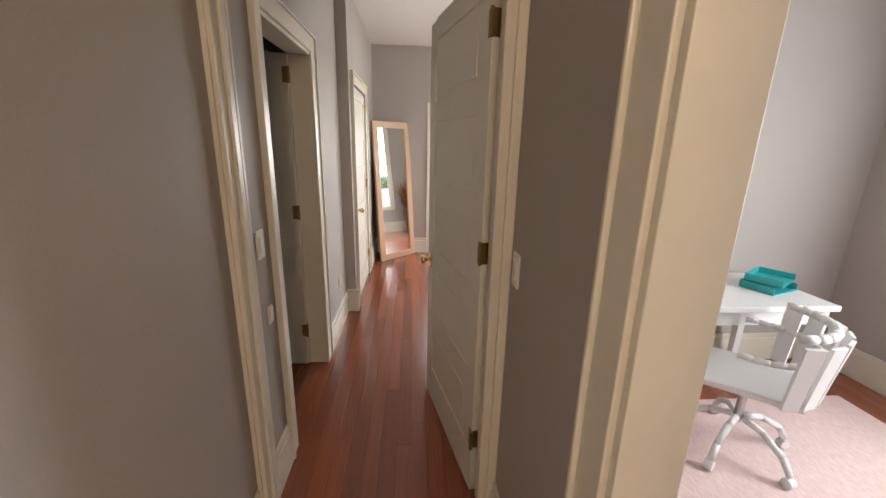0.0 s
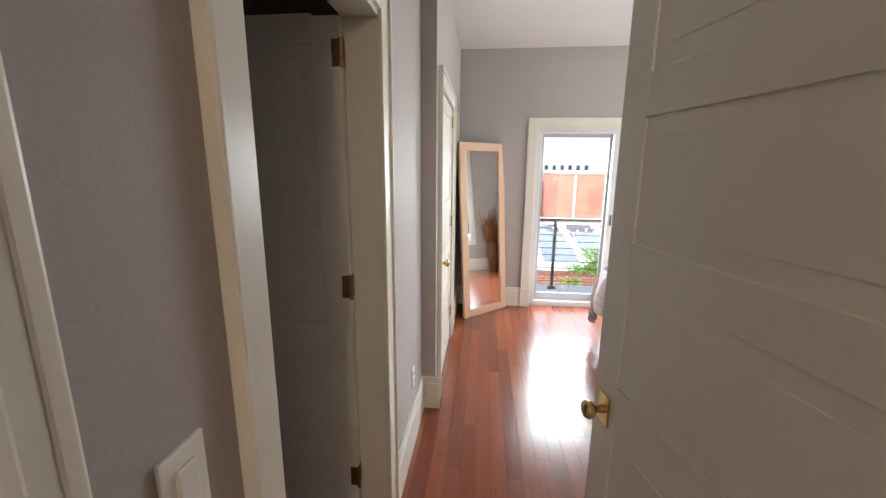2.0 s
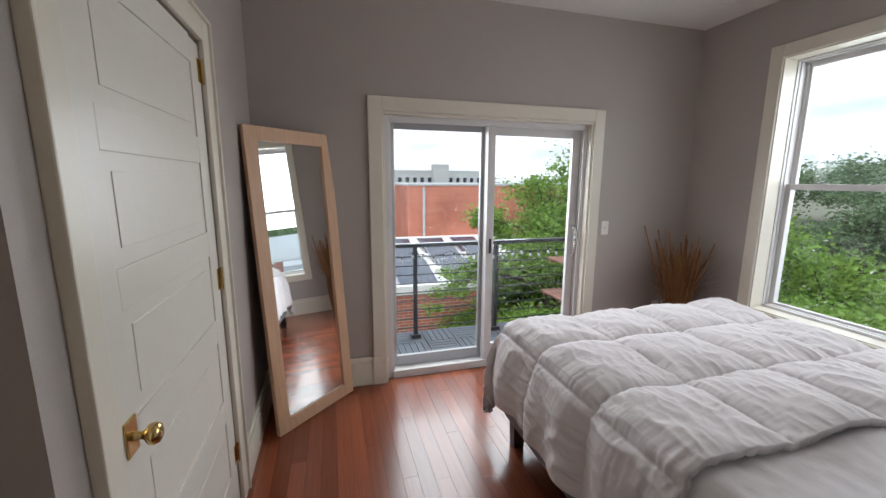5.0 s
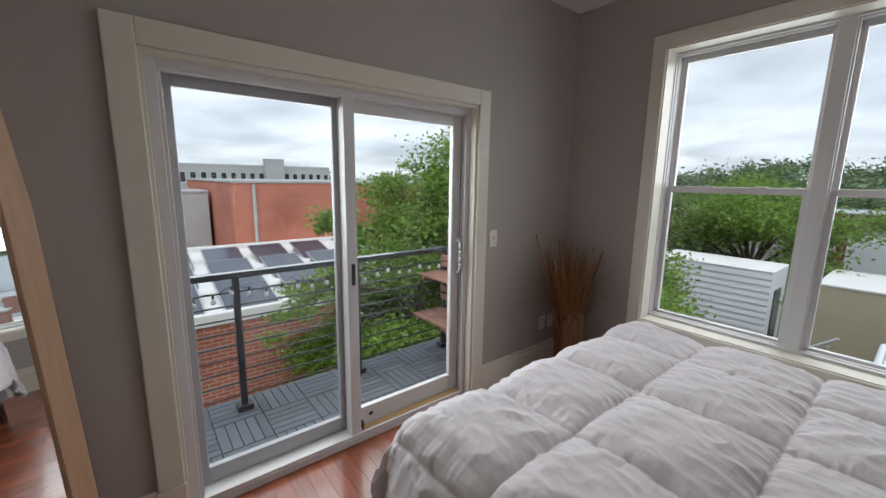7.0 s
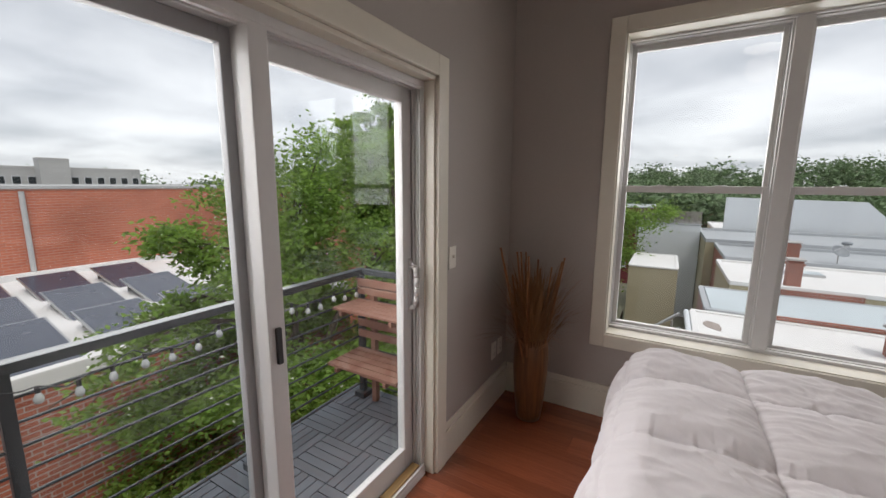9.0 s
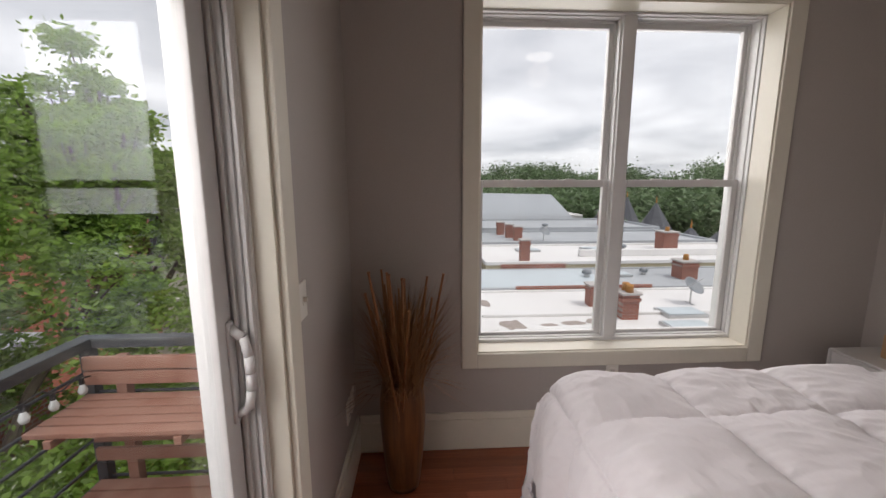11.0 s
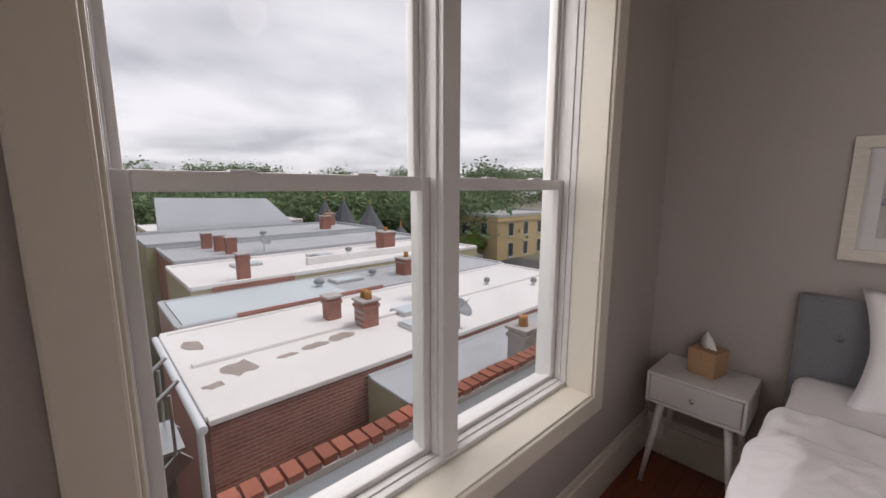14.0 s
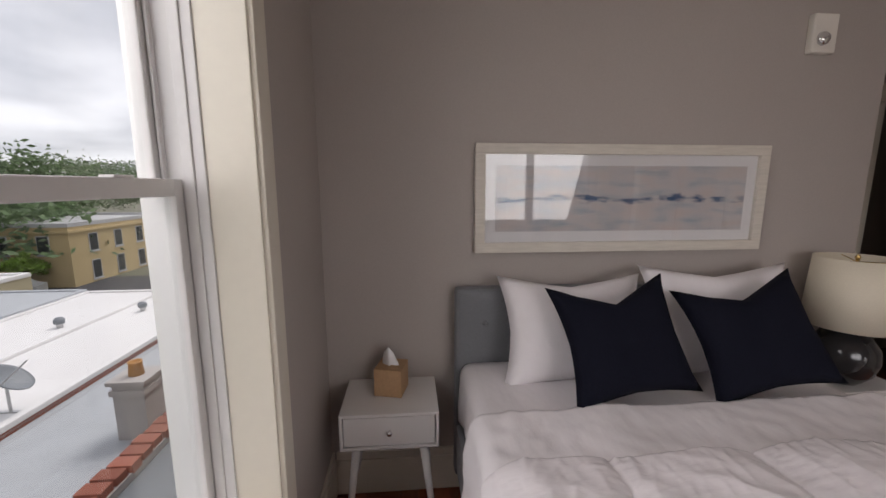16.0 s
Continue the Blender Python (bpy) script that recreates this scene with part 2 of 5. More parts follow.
WHITEW = mat("white_siding", (0.66, 0.69, 0.72), 0.7, grain=0.15, scale=5, stain=0.15, stain_scale=0.6)
YELLOWB = mat("buff_masonry", (0.50, 0.38, 0.20), 0.85, grain=0.3, scale=10, stain=0.2, stain_scale=0.5, bump=0.2)
MAROON = mat("maroon_siding", (0.16, 0.03, 0.035), 0.7, grain=0.2, stain=0.2)
CONCR = mat("pale_masonry", (0.46, 0.46, 0.46), 0.9, grain=0.25, scale=5, stain=0.25, stain_scale=0.4)
ASPHALT = mat("asphalt", (0.055, 0.055, 0.06), 0.9, grain=0.4, scale=40, stain=0.3, bump=0.2)
GROUNDM = mat("yard_ground", (0.11, 0.12, 0.07), 0.95, grain=0.5, scale=2, stain=0.5, stain_scale=0.2, colour2=(0.17, 0.15, 0.12))
FENCEW = mat("grey_fence_wood", (0.23, 0.21, 0.19), 0.85, grain=0.4, scale=8, stretch=(3, 3, 0.6), island=0.2)
SLATE = mat("slate_shingle", (0.10, 0.105, 0.12), 0.8, grain=0.5, scale=5, stretch=(1, 1, 5), stain=0.2)
BRICKP = mat("red_brick_piece", (0.34, 0.12, 0.08), 0.85, grain=0.4, scale=25, stain=0.3, stain_scale=6, rnd=0.28, bump=0.4, colour2=(0.25, 0.08, 0.05))
MORTAR = mat("mortar", (0.45, 0.42, 0.40), 0.95, grain=0.4, scale=50)
POT = mat("terracotta_pot", (0.50, 0.24, 0.07), 0.8, grain=0.3, scale=12)
SOLAR = mat("solar_cell", (0.045, 0.055, 0.085), 0.25, grain=0.2, scale=4, coat=0.4)
PANE = mat("dark_window", (0.03, 0.035, 0.04), 0.1, spec=0.7)
BARK = mat("bark", (0.10, 0.075, 0.055), 0.95, grain=0.6, scale=14, stretch=(2, 2, 0.5), bump=0.6)
LEAF1 = mat("leaf_green", (0.20, 0.33, 0.06), 0.55, grain=0.3, scale=1.5, island=0.45, colour2=(0.27, 0.36, 0.08))
LEAF2 = mat("leaf_dark_green", (0.12, 0.185, 0.085), 0.65, island=0.4, grain=0.3, scale=1, colour2=(0.15, 0.21, 0.10))
BLOSSOM = mat("white_blossom", (0.6, 0.62, 0.5), 0.8, island=0.15)
BLUECAR = mat("blue_car_paint", (0.02, 0.12, 0.5), 0.25, coat=0.6)
SILVERCAR = mat("silver_car_paint", (0.45, 0.46, 0.47), 0.3, metal=0.5, coat=0.6)
GREYCAR = mat("grey_car_paint", (0.09, 0.10, 0.11), 0.3, coat=0.6)
REDB_XZ = brick_mat("red_brick_wall", (0.40, 0.12, 0.07), (0.30, 0.085, 0.05), (0.42, 0.36, 0.33), "xz")
REDB_YZ = brick_mat("red_brick_side", (0.36, 0.13, 0.085), (0.28, 0.09, 0.06), (0.36, 0.31, 0.29), "yz")
ORANGEB = brick_mat("orange_brick_wall", (0.50, 0.15, 0.085), (0.44, 0.12, 0.07), (0.48, 0.28, 0.22), "xz")


def leafy(m, share):
    """Lets part of the light through thin leaves."""
    nt = m.node_tree
    p, out = nt.nodes["Principled BSDF"], nt.nodes["Material Output"]
    tl_, mx = nt.nodes.new("ShaderNodeBsdfTranslucent"), nt.nodes.new("ShaderNodeMixShader")
    nt.links.new(p.inputs["Base Color"].links[0].from_socket, tl_.inputs["Color"])
    mx.inputs[0].default_value = share
    nt.links.new(p.outputs[0], mx.inputs[1])
    nt.links.new(tl_.outputs[0], mx.inputs[2])
    nt.links.new(mx.outputs[0], out.inputs["Surface"])


leafy(LEAF1, 0.6)
leafy(LEAF2, 0.3)


def glass_mat(name, tint, f=0.03):
    m = bpy.data.materials.new(name)
    m.use_nodes = True
    nt = m.node_tree
    nt.nodes.clear()
    N, L = nt.nodes.new, nt.links.new
    lw, pw_, tr, gl, mx, out = N("ShaderNodeLayerWeight"), N("ShaderNodeMath"), N("ShaderNodeBsdfTransparent"), N("ShaderNodeBsdfGlossy"), N("ShaderNodeMixShader"), N("ShaderNodeOutputMaterial")
    lw.inputs[0].default_value = 0.5
    pw_.operation, pw_.inputs[1].default_value = "POWER", 4.0
    sc = N("ShaderNodeMapRange")
    sc.inputs[3].default_value, sc.inputs[4].default_value = f, 0.65
    tr.inputs[0].default_value = (*tint, 1)
    gl.inputs["Roughness"].default_value = 0.0
    L(lw.outputs["Facing"], pw_.inputs[0])
    L(pw_.outputs[0], sc.inputs[0])
    L(sc.outputs[0], mx.inputs[0])
    L(tr.outputs[0], mx.inputs[1])
    L(gl.outputs[0], mx.inputs[2])
    L(mx.outputs[0], out.inputs[0])
    return m


GLASS = glass_mat("window_glass", (0.95, 0.975, 0.97), 0.028)
PICGLASS = glass_mat("picture_glass", (0.97, 0.97, 0.97), 0.05)


def art_mat():
    """An abstract seascape: pale washes with a ragged blue band across the middle."""
    m = bpy.data.materials.new("seascape_print")
    m.use_nodes = True
    nt = m.node_tree
    p, N, L = nt.nodes["Principled BSDF"], nt.nodes.new, nt.links.new
    tc = N("ShaderNodeTexCoord")
    sp = N("ShaderNodeSeparateXYZ")
    L(tc.outputs["Object"], sp.inputs[0])
    mp = N("ShaderNodeMapping")
    mp.inputs["Scale"].default_value = (4, 1, 14)
    L(tc.outputs["Object"], mp.inputs[0])
    n1 = N("ShaderNodeTexNoise")
    n1.inputs["Scale"].default_value, n1.inputs["Detail"].default_value = 1.6, 8
    L(mp.outputs[0], n1.inputs["Vector"])
    wash = N("ShaderNodeValToRGB")
    e = wash.color_ramp.elements
    e[0].position, e[0].color = 0.3, (0.36, 0.42, 0.48, 1)
    e[1].position, e[1].color = 0.7, (0.60, 0.52, 0.49, 1)
    x = e.new(0.5)
    x.color = (0.56, 0.54, 0.54, 1)
    L(n1.outputs["Fac"], wash.inputs[0])
    n2 = N("ShaderNodeTexNoise")
    n2.inputs["Scale"].default_value, n2.inputs["Detail"].default_value = 2.5, 9
    L(mp.outputs[0], n2.inputs["Vector"])
    ab = N("ShaderNodeMath")
    ab.operation = "ABSOLUTE"
    L(sp.outputs["Z"], ab.inputs[0])
    band = N("ShaderNodeMapRange")
    band.inputs[1].default_value, band.inputs[2].default_value, band.inputs[3].default_value, band.inputs[4].default_value = 0.0, 0.07, 0.30, -0.25
    L(ab.outputs[0], band.inputs[0])
    ad = N("ShaderNodeMath")
    L(n2.outputs["Fac"], ad.inputs[0])
    L(band.outputs[0], ad.inputs[1])
    st = N("ShaderNodeMapRange")
    st.inputs[1].default_value, st.inputs[2].default_value = 0.70, 0.86
    L(ad.outputs[0], st.inputs[0])
    mx = N("ShaderNodeMix")
    mx.data_type = "RGBA"
    L(st.outputs[0], mx.inputs["Factor"])
    L(wash.outputs[0], mx.inputs[6])
    mx.inputs[7].default_value = (0.05, 0.11, 0.22, 1)
    L(mx.outputs[2], p.inputs["Base Color"])
    p.inputs["Roughness"].default_value = 0.7
    return m


ART = art_mat()

# ---- mesh helpers ----


def box(bm, x0, x1, y0, y1, z0, z1, bevel=0.0):
    m = Matrix.LocRotScale(((x0 + x1) / 2, (y0 + y1) / 2, (z0 + z1) / 2), None, (abs(x1 - x0), abs(y1 - y0), abs(z1 - z0)))
    r = bmesh.ops.create_cube(bm, size=1, matrix=m)
    if bevel:
        es = {e for v in r["verts"] for e in v.link_edges}
        bmesh.ops.bevel(bm, geom=list(es), offset=bevel, segments=2, affect="EDGES", profile=0.6)
    return bm


def bx(x0, x1, y0, y1, z0, z1, bevel=0.0):
    return box(bmesh.new(), x0, x1, y0, y1, z0, z1, bevel)


def rod(bm, a, b, r0, r1=None, seg=10):
    a, b = Vector(a), Vector(b)
    d = b - a
    m = Matrix.Translation((a + b) / 2) @ d.to_track_quat("Z", "Y").to_matrix().to_4x4()
    bmesh.ops.create_cone(bm, cap_ends=True, segments=seg, radius1=r0, radius2=r0 if r1 is None else r1, depth=d.length, matrix=m)
    return bm


def rd(a, b, r0, r1=None, seg=12):
    return rod(bmesh.new(), a, b, r0, r1, seg)


def lathe(profile, seg=28, at=(0, 0, 0)):
    bm = bmesh.new()
    rings = []
    for r, z in profile:
        rings.append([bm.verts.new((at[0] + r * math.cos(2 * math.pi * i / seg), at[1] + r * math.sin(2 * math.pi * i / seg), at[2] + z)) for i in range(seg)])
    for p, q in zip(rings, rings[1:]):
        for i in range(seg):
            bm.faces.new((p[i], p[(i + 1) % seg], q[(i + 1) % seg], q[i]))
    for ring, flip in ((rings[0], True), (rings[-1], False)):
        if (ring[0].co - ring[seg // 2].co).length > 1e-4:
            bm.faces.new(ring[::-1] if flip else ring)
    bmesh.ops.remove_doubles(bm, verts=bm.verts, dist=1e-5)
    return bm


def prism(outline, d0, d1, plane="xz"):
    """A closed outline in a plane, drawn out along the third axis from d0 to d1."""
    bm = bmesh.new()

    def P(u, v, d):
        return {"xz": (u, d, v), "yz": (d, u, v), "xy": (u, v, d)}[plane]

    a = [bm.verts.new(P(u, v, d0)) for u, v in outline]
    b = [bm.verts.new(P(u, v, d1)) for u, v in outline]
    bm.faces.new(a)
    bm.faces.new(b[::-1])
    for i in range(len(a)):
        j = (i + 1) % len(a)
        bm.faces.new((a[j], a[i], b[i], b[j]))
    bmesh.ops.recalc_face_normals(bm, faces=bm.faces)
    return bm


def mesh_of(name, bm, material, smooth=False):
    bmesh.ops.recalc_face_normals(bm, faces=bm.faces)
    me = bpy.data.meshes.new(name)
    bm.to_mesh(me)
    bm.free()
    me.materials.append(material)
    if smooth:
        me.polygons.foreach_set("use_smooth", [True] * len(me.polygons))
    return me


def part(name, bm, material, parent, label="", smooth=False):
    ob = new(name, mesh_of(name, bm, material, smooth))
    ob.parent = parent
    return tagged(ob, label) if label else ob


def thing(name, label, category, at=(0, 0, 0), group="", kind="", rz=0):
    ob = new(name)
    ob.empty_display_size = 0.1
    ob.matrix_basis = pose(*at, 0, 0, rz)
    return tagged(ob, label, category, group, kind)


def solid(name, bm, material, label, category, kind="", group="", smooth=False):
    return tagged(new(name, mesh_of(name, bm, material, smooth)), label, category, group, kind)


def moved(bm, m):
    bmesh.ops.transform(bm, matrix=m, verts=bm.verts)
    return bm

# ---- structure ----
H = 2.83
XW, XE, YN, YS = -0.42, 3.19, 5.845, 2.865
HW, HE = -0.515, 0.475


def wall(name, boxes, label, material=None):
    bm = bmesh.new()
    for b in boxes:
        box(bm, *b)
    return solid(name, bm, material or WALL, label, "wall", "structure")


wall("wall_north", [(XW - 0.12, 0.42, YN, 6.06, -0.3, H + 0.1), (2.16, XE, YN, 6.06, -0.3, H + 0.1), (0.42, 2.16, YN, 6.06, 2.04, H + 0.1), (0.42, 2.16, YN, 6.06, -0.3, -0.04)], "grey painted bedroom wall round the sliding glass door")
W0, W1, WZ0, WZ1 = 3.585, 5.163, 0.585, 2.425
wall("wall_east", [(XE, 3.48, W1, 6.03, -0.3, H + 0.1), (XE, 3.48, YS - 0.12, W0, -0.3, H + 0.1), (XE, 3.48, W0, W1, -0.3, WZ0), (XE, 3.48, W0, W1, WZ1, H + 0.1)], "grey painted bedroom wall round the double window")
wall("wall_south", [(0.515, XE, 2.745, YS, 0, H)], "taupe grey painted wall behind the bed")
CY0, CY1, CZ = 3.93, 4.86, 2.10
wall("wall_west", [(XW - 0.12, XW, CY1, YN, 0, H), (-1.5, XW, 3.743, 3.80, 0, H), (XW - 0.12, XW, 3.80, CY0, 0, H), (XW - 0.12, XW, CY0, CY1, CZ, H)], "grey painted wall with the closet door")
D0, D1, DZ = 1.975, 2.835, 2.13
wall("wall_hall_west", [(HW - 0.12, HW, -2.4, D0, 0, H), (HW - 0.12, HW, D1, 3.743, 0, H), (HW - 0.12, HW, D0, D1, DZ, H)], "grey painted hall wall with a doorway")
O0, O1 = -0.25, 0.70
wall("wall_hall_east", [(HE, HE + 0.12, -2.4, O0, 0, H), (HE, HE + 0.12, O1, 1.62, 0, H), (0.515, HE + 0.12, 1.62, 2.745, 0, H), (HE, HE + 0.12, O0, O1, 2.1, H)], "grey painted hall wall with the office doorway")
wall("wall_hall_south", [(HW - 0.12, HE + 0.12, -2.52, -2.4, 0, H)], "grey painted wall at the end of the hall")
wall("wall_office", [(HE + 0.12, 3.5, -1.2, -1.1, 0, H), (3.38, 3.5, -1.1, 0.3, 0, H), (3.38, 3.5, 1.5, 2.745, 0, H), (3.38, 3.5, 0.3, 1.5, 0, 0.7), (3.38, 3.5, 0.3, 1.5, 2.3, H)], "pale grey office walls with a window opening")
wall("wall_bath", [(-2.4, -2.3, 1.5, 3.743, 0, H), (-2.3, HW - 0.12, 1.4, 1.5, 0, H), (-2.3, HW - 0.12, 3.6, 3.743, 0, H)], "side room walls, painted darker for its dimness", DARKROOM)
wall("wall_closet", [(-1.5, -1.4, 3.80, 5.0, 0, H), (-1.5, XW - 0.12, 5.0, 5.1, 0, H)], "closet walls behind the closed door")
wall("wall_door_frame", [(HW, -0.487, 1.505, 1.615, 0, H), (0.415, HE, 1.505, 1.615, 0, H), (-0.487, 0.415, 1.505, 1.615, 2.24, H)], "painted posts and header of the bedroom doorway", TRIM)
solid("ceiling", bx(-2.4, 3.5, -2.5, 6.03, H, H + 0.12), CEIL, "plain white painted ceiling", "ceiling", "structure")
floor = solid("floor", bx(-2.4, 3.5, -2.5, 6.0, -0.12, -0.016), SUBFLOOR, "glossy reddish cherry plank floor", "floor", "structure")


def trim_strip(name, boxes, label, bevel=0.006, material=None):
    bm = bmesh.new()
    for b in boxes:
        box(bm, *b, bevel)
    return solid(name, bm, material or TRIM, label, "trim", "structure")


def baseboard(boxes):
    """Tall boards with a thinner cap; the free side is told by the thin axis."""
    bm = bmesh.new()
    for x0, x1, y0, y1, side in boxes:
        box(bm, x0, x1, y0, y1, 0, 0.185, 0.004)
        e = 0.007
        box(bm, x0 + (e if side == "-x" else 0), x1 - (e if side == "x" else 0), y0 + (e if side == "-y" else 0), y1 - (e if side == "y" else 0), 0.185, 0.225, 0.005)
    return solid("baseboard", bm, TRIM, "tall cream painted wooden baseboard", "baseboard", "structure")


baseboard([(XW, 0.322, YN - 0.02, YN, "-y")])
baseboard([(2.252, XE, YN - 0.02, YN, "-y")])
baseboard([(XE - 0.02, XE, YS, YN - 0.02, "-x")])
baseboard([(0.515, XE - 0.02, YS, YS + 0.02, "y")])
baseboard([(XW, XW + 0.02, 4.955, YN - 0.02, "x")])
baseboard([(HW, HW + 0.022, 2.90, 3.72, "x")])
baseboard([(HW + 0.0, XW + 0.03, 3.72, 3.743, "-y")])
baseboard([(HW, HW + 0.022, 1.66, 1.895, "x")])
baseboard([(HE - 0.022, HE, 0.80, 1.47, "-x")])
baseboard([(0.493, 0.515, 1.65, 2.88, "-x")])
baseboard([(HE + 0.12, 3.36, 2.725, 2.745, "-y")])
baseboard([(3.36, 3.38, -1.0, 2.725, "-x")])
baseboard([(HW, HW + 0.022, -2.4, 1.48, "x")])

# casings
trim_strip("trim", [(0.327, 0.425, YN - 0.024, YN, 0.22, 2.13), (2.155, 2.248, YN - 0.024, YN, 0.0, 2.13), (0.425, 2.155, YN - 0.024, YN, 2.035, 2.13), (0.32, 0.43, YN - 0.03, YN, 0, 0.22)], "cream painted casing of the sliding door")
trim_strip("trim", [(0.42, 0.44, YN - 0.004, 5.90, 0, 2.035), (2.14, 2.16, YN - 0.004, 5.90, 0, 2.035), (0.44, 2.14, YN - 0.004, 5.90, 2.015, 2.035)], "cream painted jamb of the sliding door", 0.003)
c = 0.088
trim_strip("trim", [(XE - 0.022, XE, W1, W1 + c, WZ0 - c, WZ1 + c), (XE - 0.022, XE, W0 - c, W0, WZ0 - c, WZ1 + c), (XE - 0.022, XE, W0, W1, WZ1, WZ1 + c), (XE - 0.022, XE, W0, W1, WZ0 - c, WZ0)], "cream painted picture frame casing of the window")
trim_strip("trim", [(XE - 0.008, XE + 0.118, W1 - 0.008, W1 + 0.006, WZ0 - 0.006, WZ1 + 0.006), (XE - 0.008, XE + 0.118, W0 - 0.006, W0 + 0.008, WZ0 - 0.006, WZ1 + 0.006), (XE - 0.008, XE + 0.118, W0 + 0.008, W1 - 0.008, WZ1 - 0.008, WZ1 + 0.006), (XE - 0.008, XE + 0.118, W0 + 0.008, W1 - 0.008, WZ0 - 0.006, WZ0 + 0.008)], "cream painted window jamb and sill board", 0.003)


def casing_x(x, s, y0, y1, z1, w=0.09):
    """Casing with an outer bead on a wall that faces along x (s = 1 or -1)."""
    a, b = sorted((x, x + s * 0.018))
    q, r = sorted((x, x + s * 0.03))
    trim_strip("trim", [(a, b, y0 - w, y0, 0, z1 + w), (a, b, y1, y1 + w, 0, z1 + w), (a, b, y0, y1, z1, z1 + w), (q, r, y0 - w - 0.012, y0 - w, 0, z1 + w + 0.012), (q, r, y1 + w, y1 + w + 0.012, 0, z1 + w + 0.012), (q, r, y0 - w, y1 + w, z1 + w, z1 + w + 0.012)], "cream painted door casing with a raised outer bead", 0.004)


casing_x(HW, 1, D0, D1 - 0.03, DZ, 0.085)
casing_x(XW, 1, CY0, CY1, CZ, 0.085)
casing_x(HE, -1, O0, O1, 2.1, 0.09)
trim_strip("trim", [(HE - 0.004, HE + 0.124, O1 - 0.02, O1, 0, 2.1), (HE - 0.004, HE + 0.124, O0, O0 + 0.02, 0, 2.1) ], "cream painted jamb of the office doorway", 0.003)
trim_strip("trim", [(HW - 0.124, HW + 0.004, D1 - 0.02, D1, 0, DZ), (HW - 0.124, HW + 0.004, D0, D0 + 0.02, 0, DZ), (HW - 0.124, HW + 0.004, D0 + 0.02, D1 - 0.02, DZ - 0.02, DZ)], "cream painted jamb of the side doorway", 0.003)
trim_strip("trim", [(-0.498, -0.480, 1.493, 1.505, 0, 2.24), (HW, -0.498, 1.487, 1.505, 0, 2.24), (-0.487, -0.474, 1.55, 1.585, 0, 2.24), (0.403, 0.44, 1.483, 1.505, 0, 2.24), (0.44, HE, 1.475, 1.505, 0, 2.24), (HW, -0.485, 1.615, 1.637, 0, 2.24), (0.43, HE, 1.615, 1.637, 0, 2.24)], "cream painted casing and stop of the bedroom doorway", 0.004)


# ---- doors ----
def knob_part(parent, at, s, material, axis="x"):
    """A rose plate with a turned knob that points along s on the axis."""
    p = [(0.0, 0), (0.012, 0), (0.012, 0.012), (0.009, 0.024), (0.013, 0.032), (0.024, 0.040), (0.027, 0.052), (0.022, 0.062), (0.008, 0.067), (0.0, 0.067)]
    bm = lathe([(max(r, 1e-5), z) for r, z in p], 20)
    turn = pose(0, 0, 0, 0, 90 * s, 0) if axis == "x" else pose(0, 0, 0, -90 * s, 0, 0)
    k = part("knob", moved(bm, Matrix.Translation(at) @ turn), material, parent, "turned knob", True)
    bm = bmesh.new()
    if axis == "x":
        box(bm, at[0] - 0.001 * s, at[0] + 0.006 * s, at[1] - 0.028, at[1] + 0.028, at[2] - 0.045, at[2] + 0.045, 0.003)
    else:
        box(bm, at[0] - 0.028, at[0] + 0.028, at[1] - 0.001 * s, at[1] + 0.006 * s, at[2] - 0.045, at[2] + 0.045, 0.003)
    part("rose_plate", bm, material, parent)
    return k


def panel_door(name, label, width, height, at, rz, panels, knob_mat, hinge_mat, hinges, knob_z=0.98, material=None, hinge_side=0):
    """A leaf along local x from its hinge at the origin, with sunk panels on both faces."""
    d = thing(name, label, "door", at, kind="structure", rz=rz)
    t = 0.036
    st = 0.105
    bm = bmesh.new()
    zs = [0.01]
    rail = 0.10
    free = height - 0.22 - rail * panels
    ph = free / panels
    box(bm, 0, st, -t / 2, t / 2, 0.01, height, 0.002)
    box(bm, width - st, width, -t / 2, t / 2, 0.01, height, 0.002)
    z = 0.01
    for k in range(panels + 1):
        h = 0.22 if k == 0 else rail
        box(bm, st, width - st, -t / 2, t / 2, z, z + h, 0.002)
        z += h + ph
    part("leaf_frame", bm, material or DOORP, d)
    z = 0.23
    for k in range(panels):
        bm = bx(st - 0.004, width - st + 0.004, -t / 2 + 0.006, t / 2 - 0.006, z - 0.004, z + ph + 0.004)
        box(bm, st + 0.045, width - st - 0.045, -t / 2 + 0.0035, t / 2 - 0.0035, z + 0.045, z + ph - 0.045, 0.002)
        part("panel", bm, material or DOORP, d)
        z += ph + rail
    knob_part(d, (width - 0.06, t / 2, knob_z), 1, knob_mat, "y")
    knob_part(d, (width - 0.06, -t / 2, knob_z), -1, knob_mat, "y")
    for hz in hinges:
        bm = bx(-0.004, 0.0, -t / 2 - 0.004, t / 2, hz - 0.045, hz + 0.045)
        s = -1 if hinge_side == 0 else 1
        box(bm, 0.0, 0.032, s * t / 2, s * (t / 2 + 0.002), hz - 0.045, hz + 0.045)
        rod(bm, (-0.006, s * (t / 2 + 0.006), hz - 0.048), (-0.006, s * (t / 2 + 0.006), hz + 0.048), 0.0075, seg=10)
        part("hinge", bm, hinge_mat, d, "brass butt hinge")
    return d


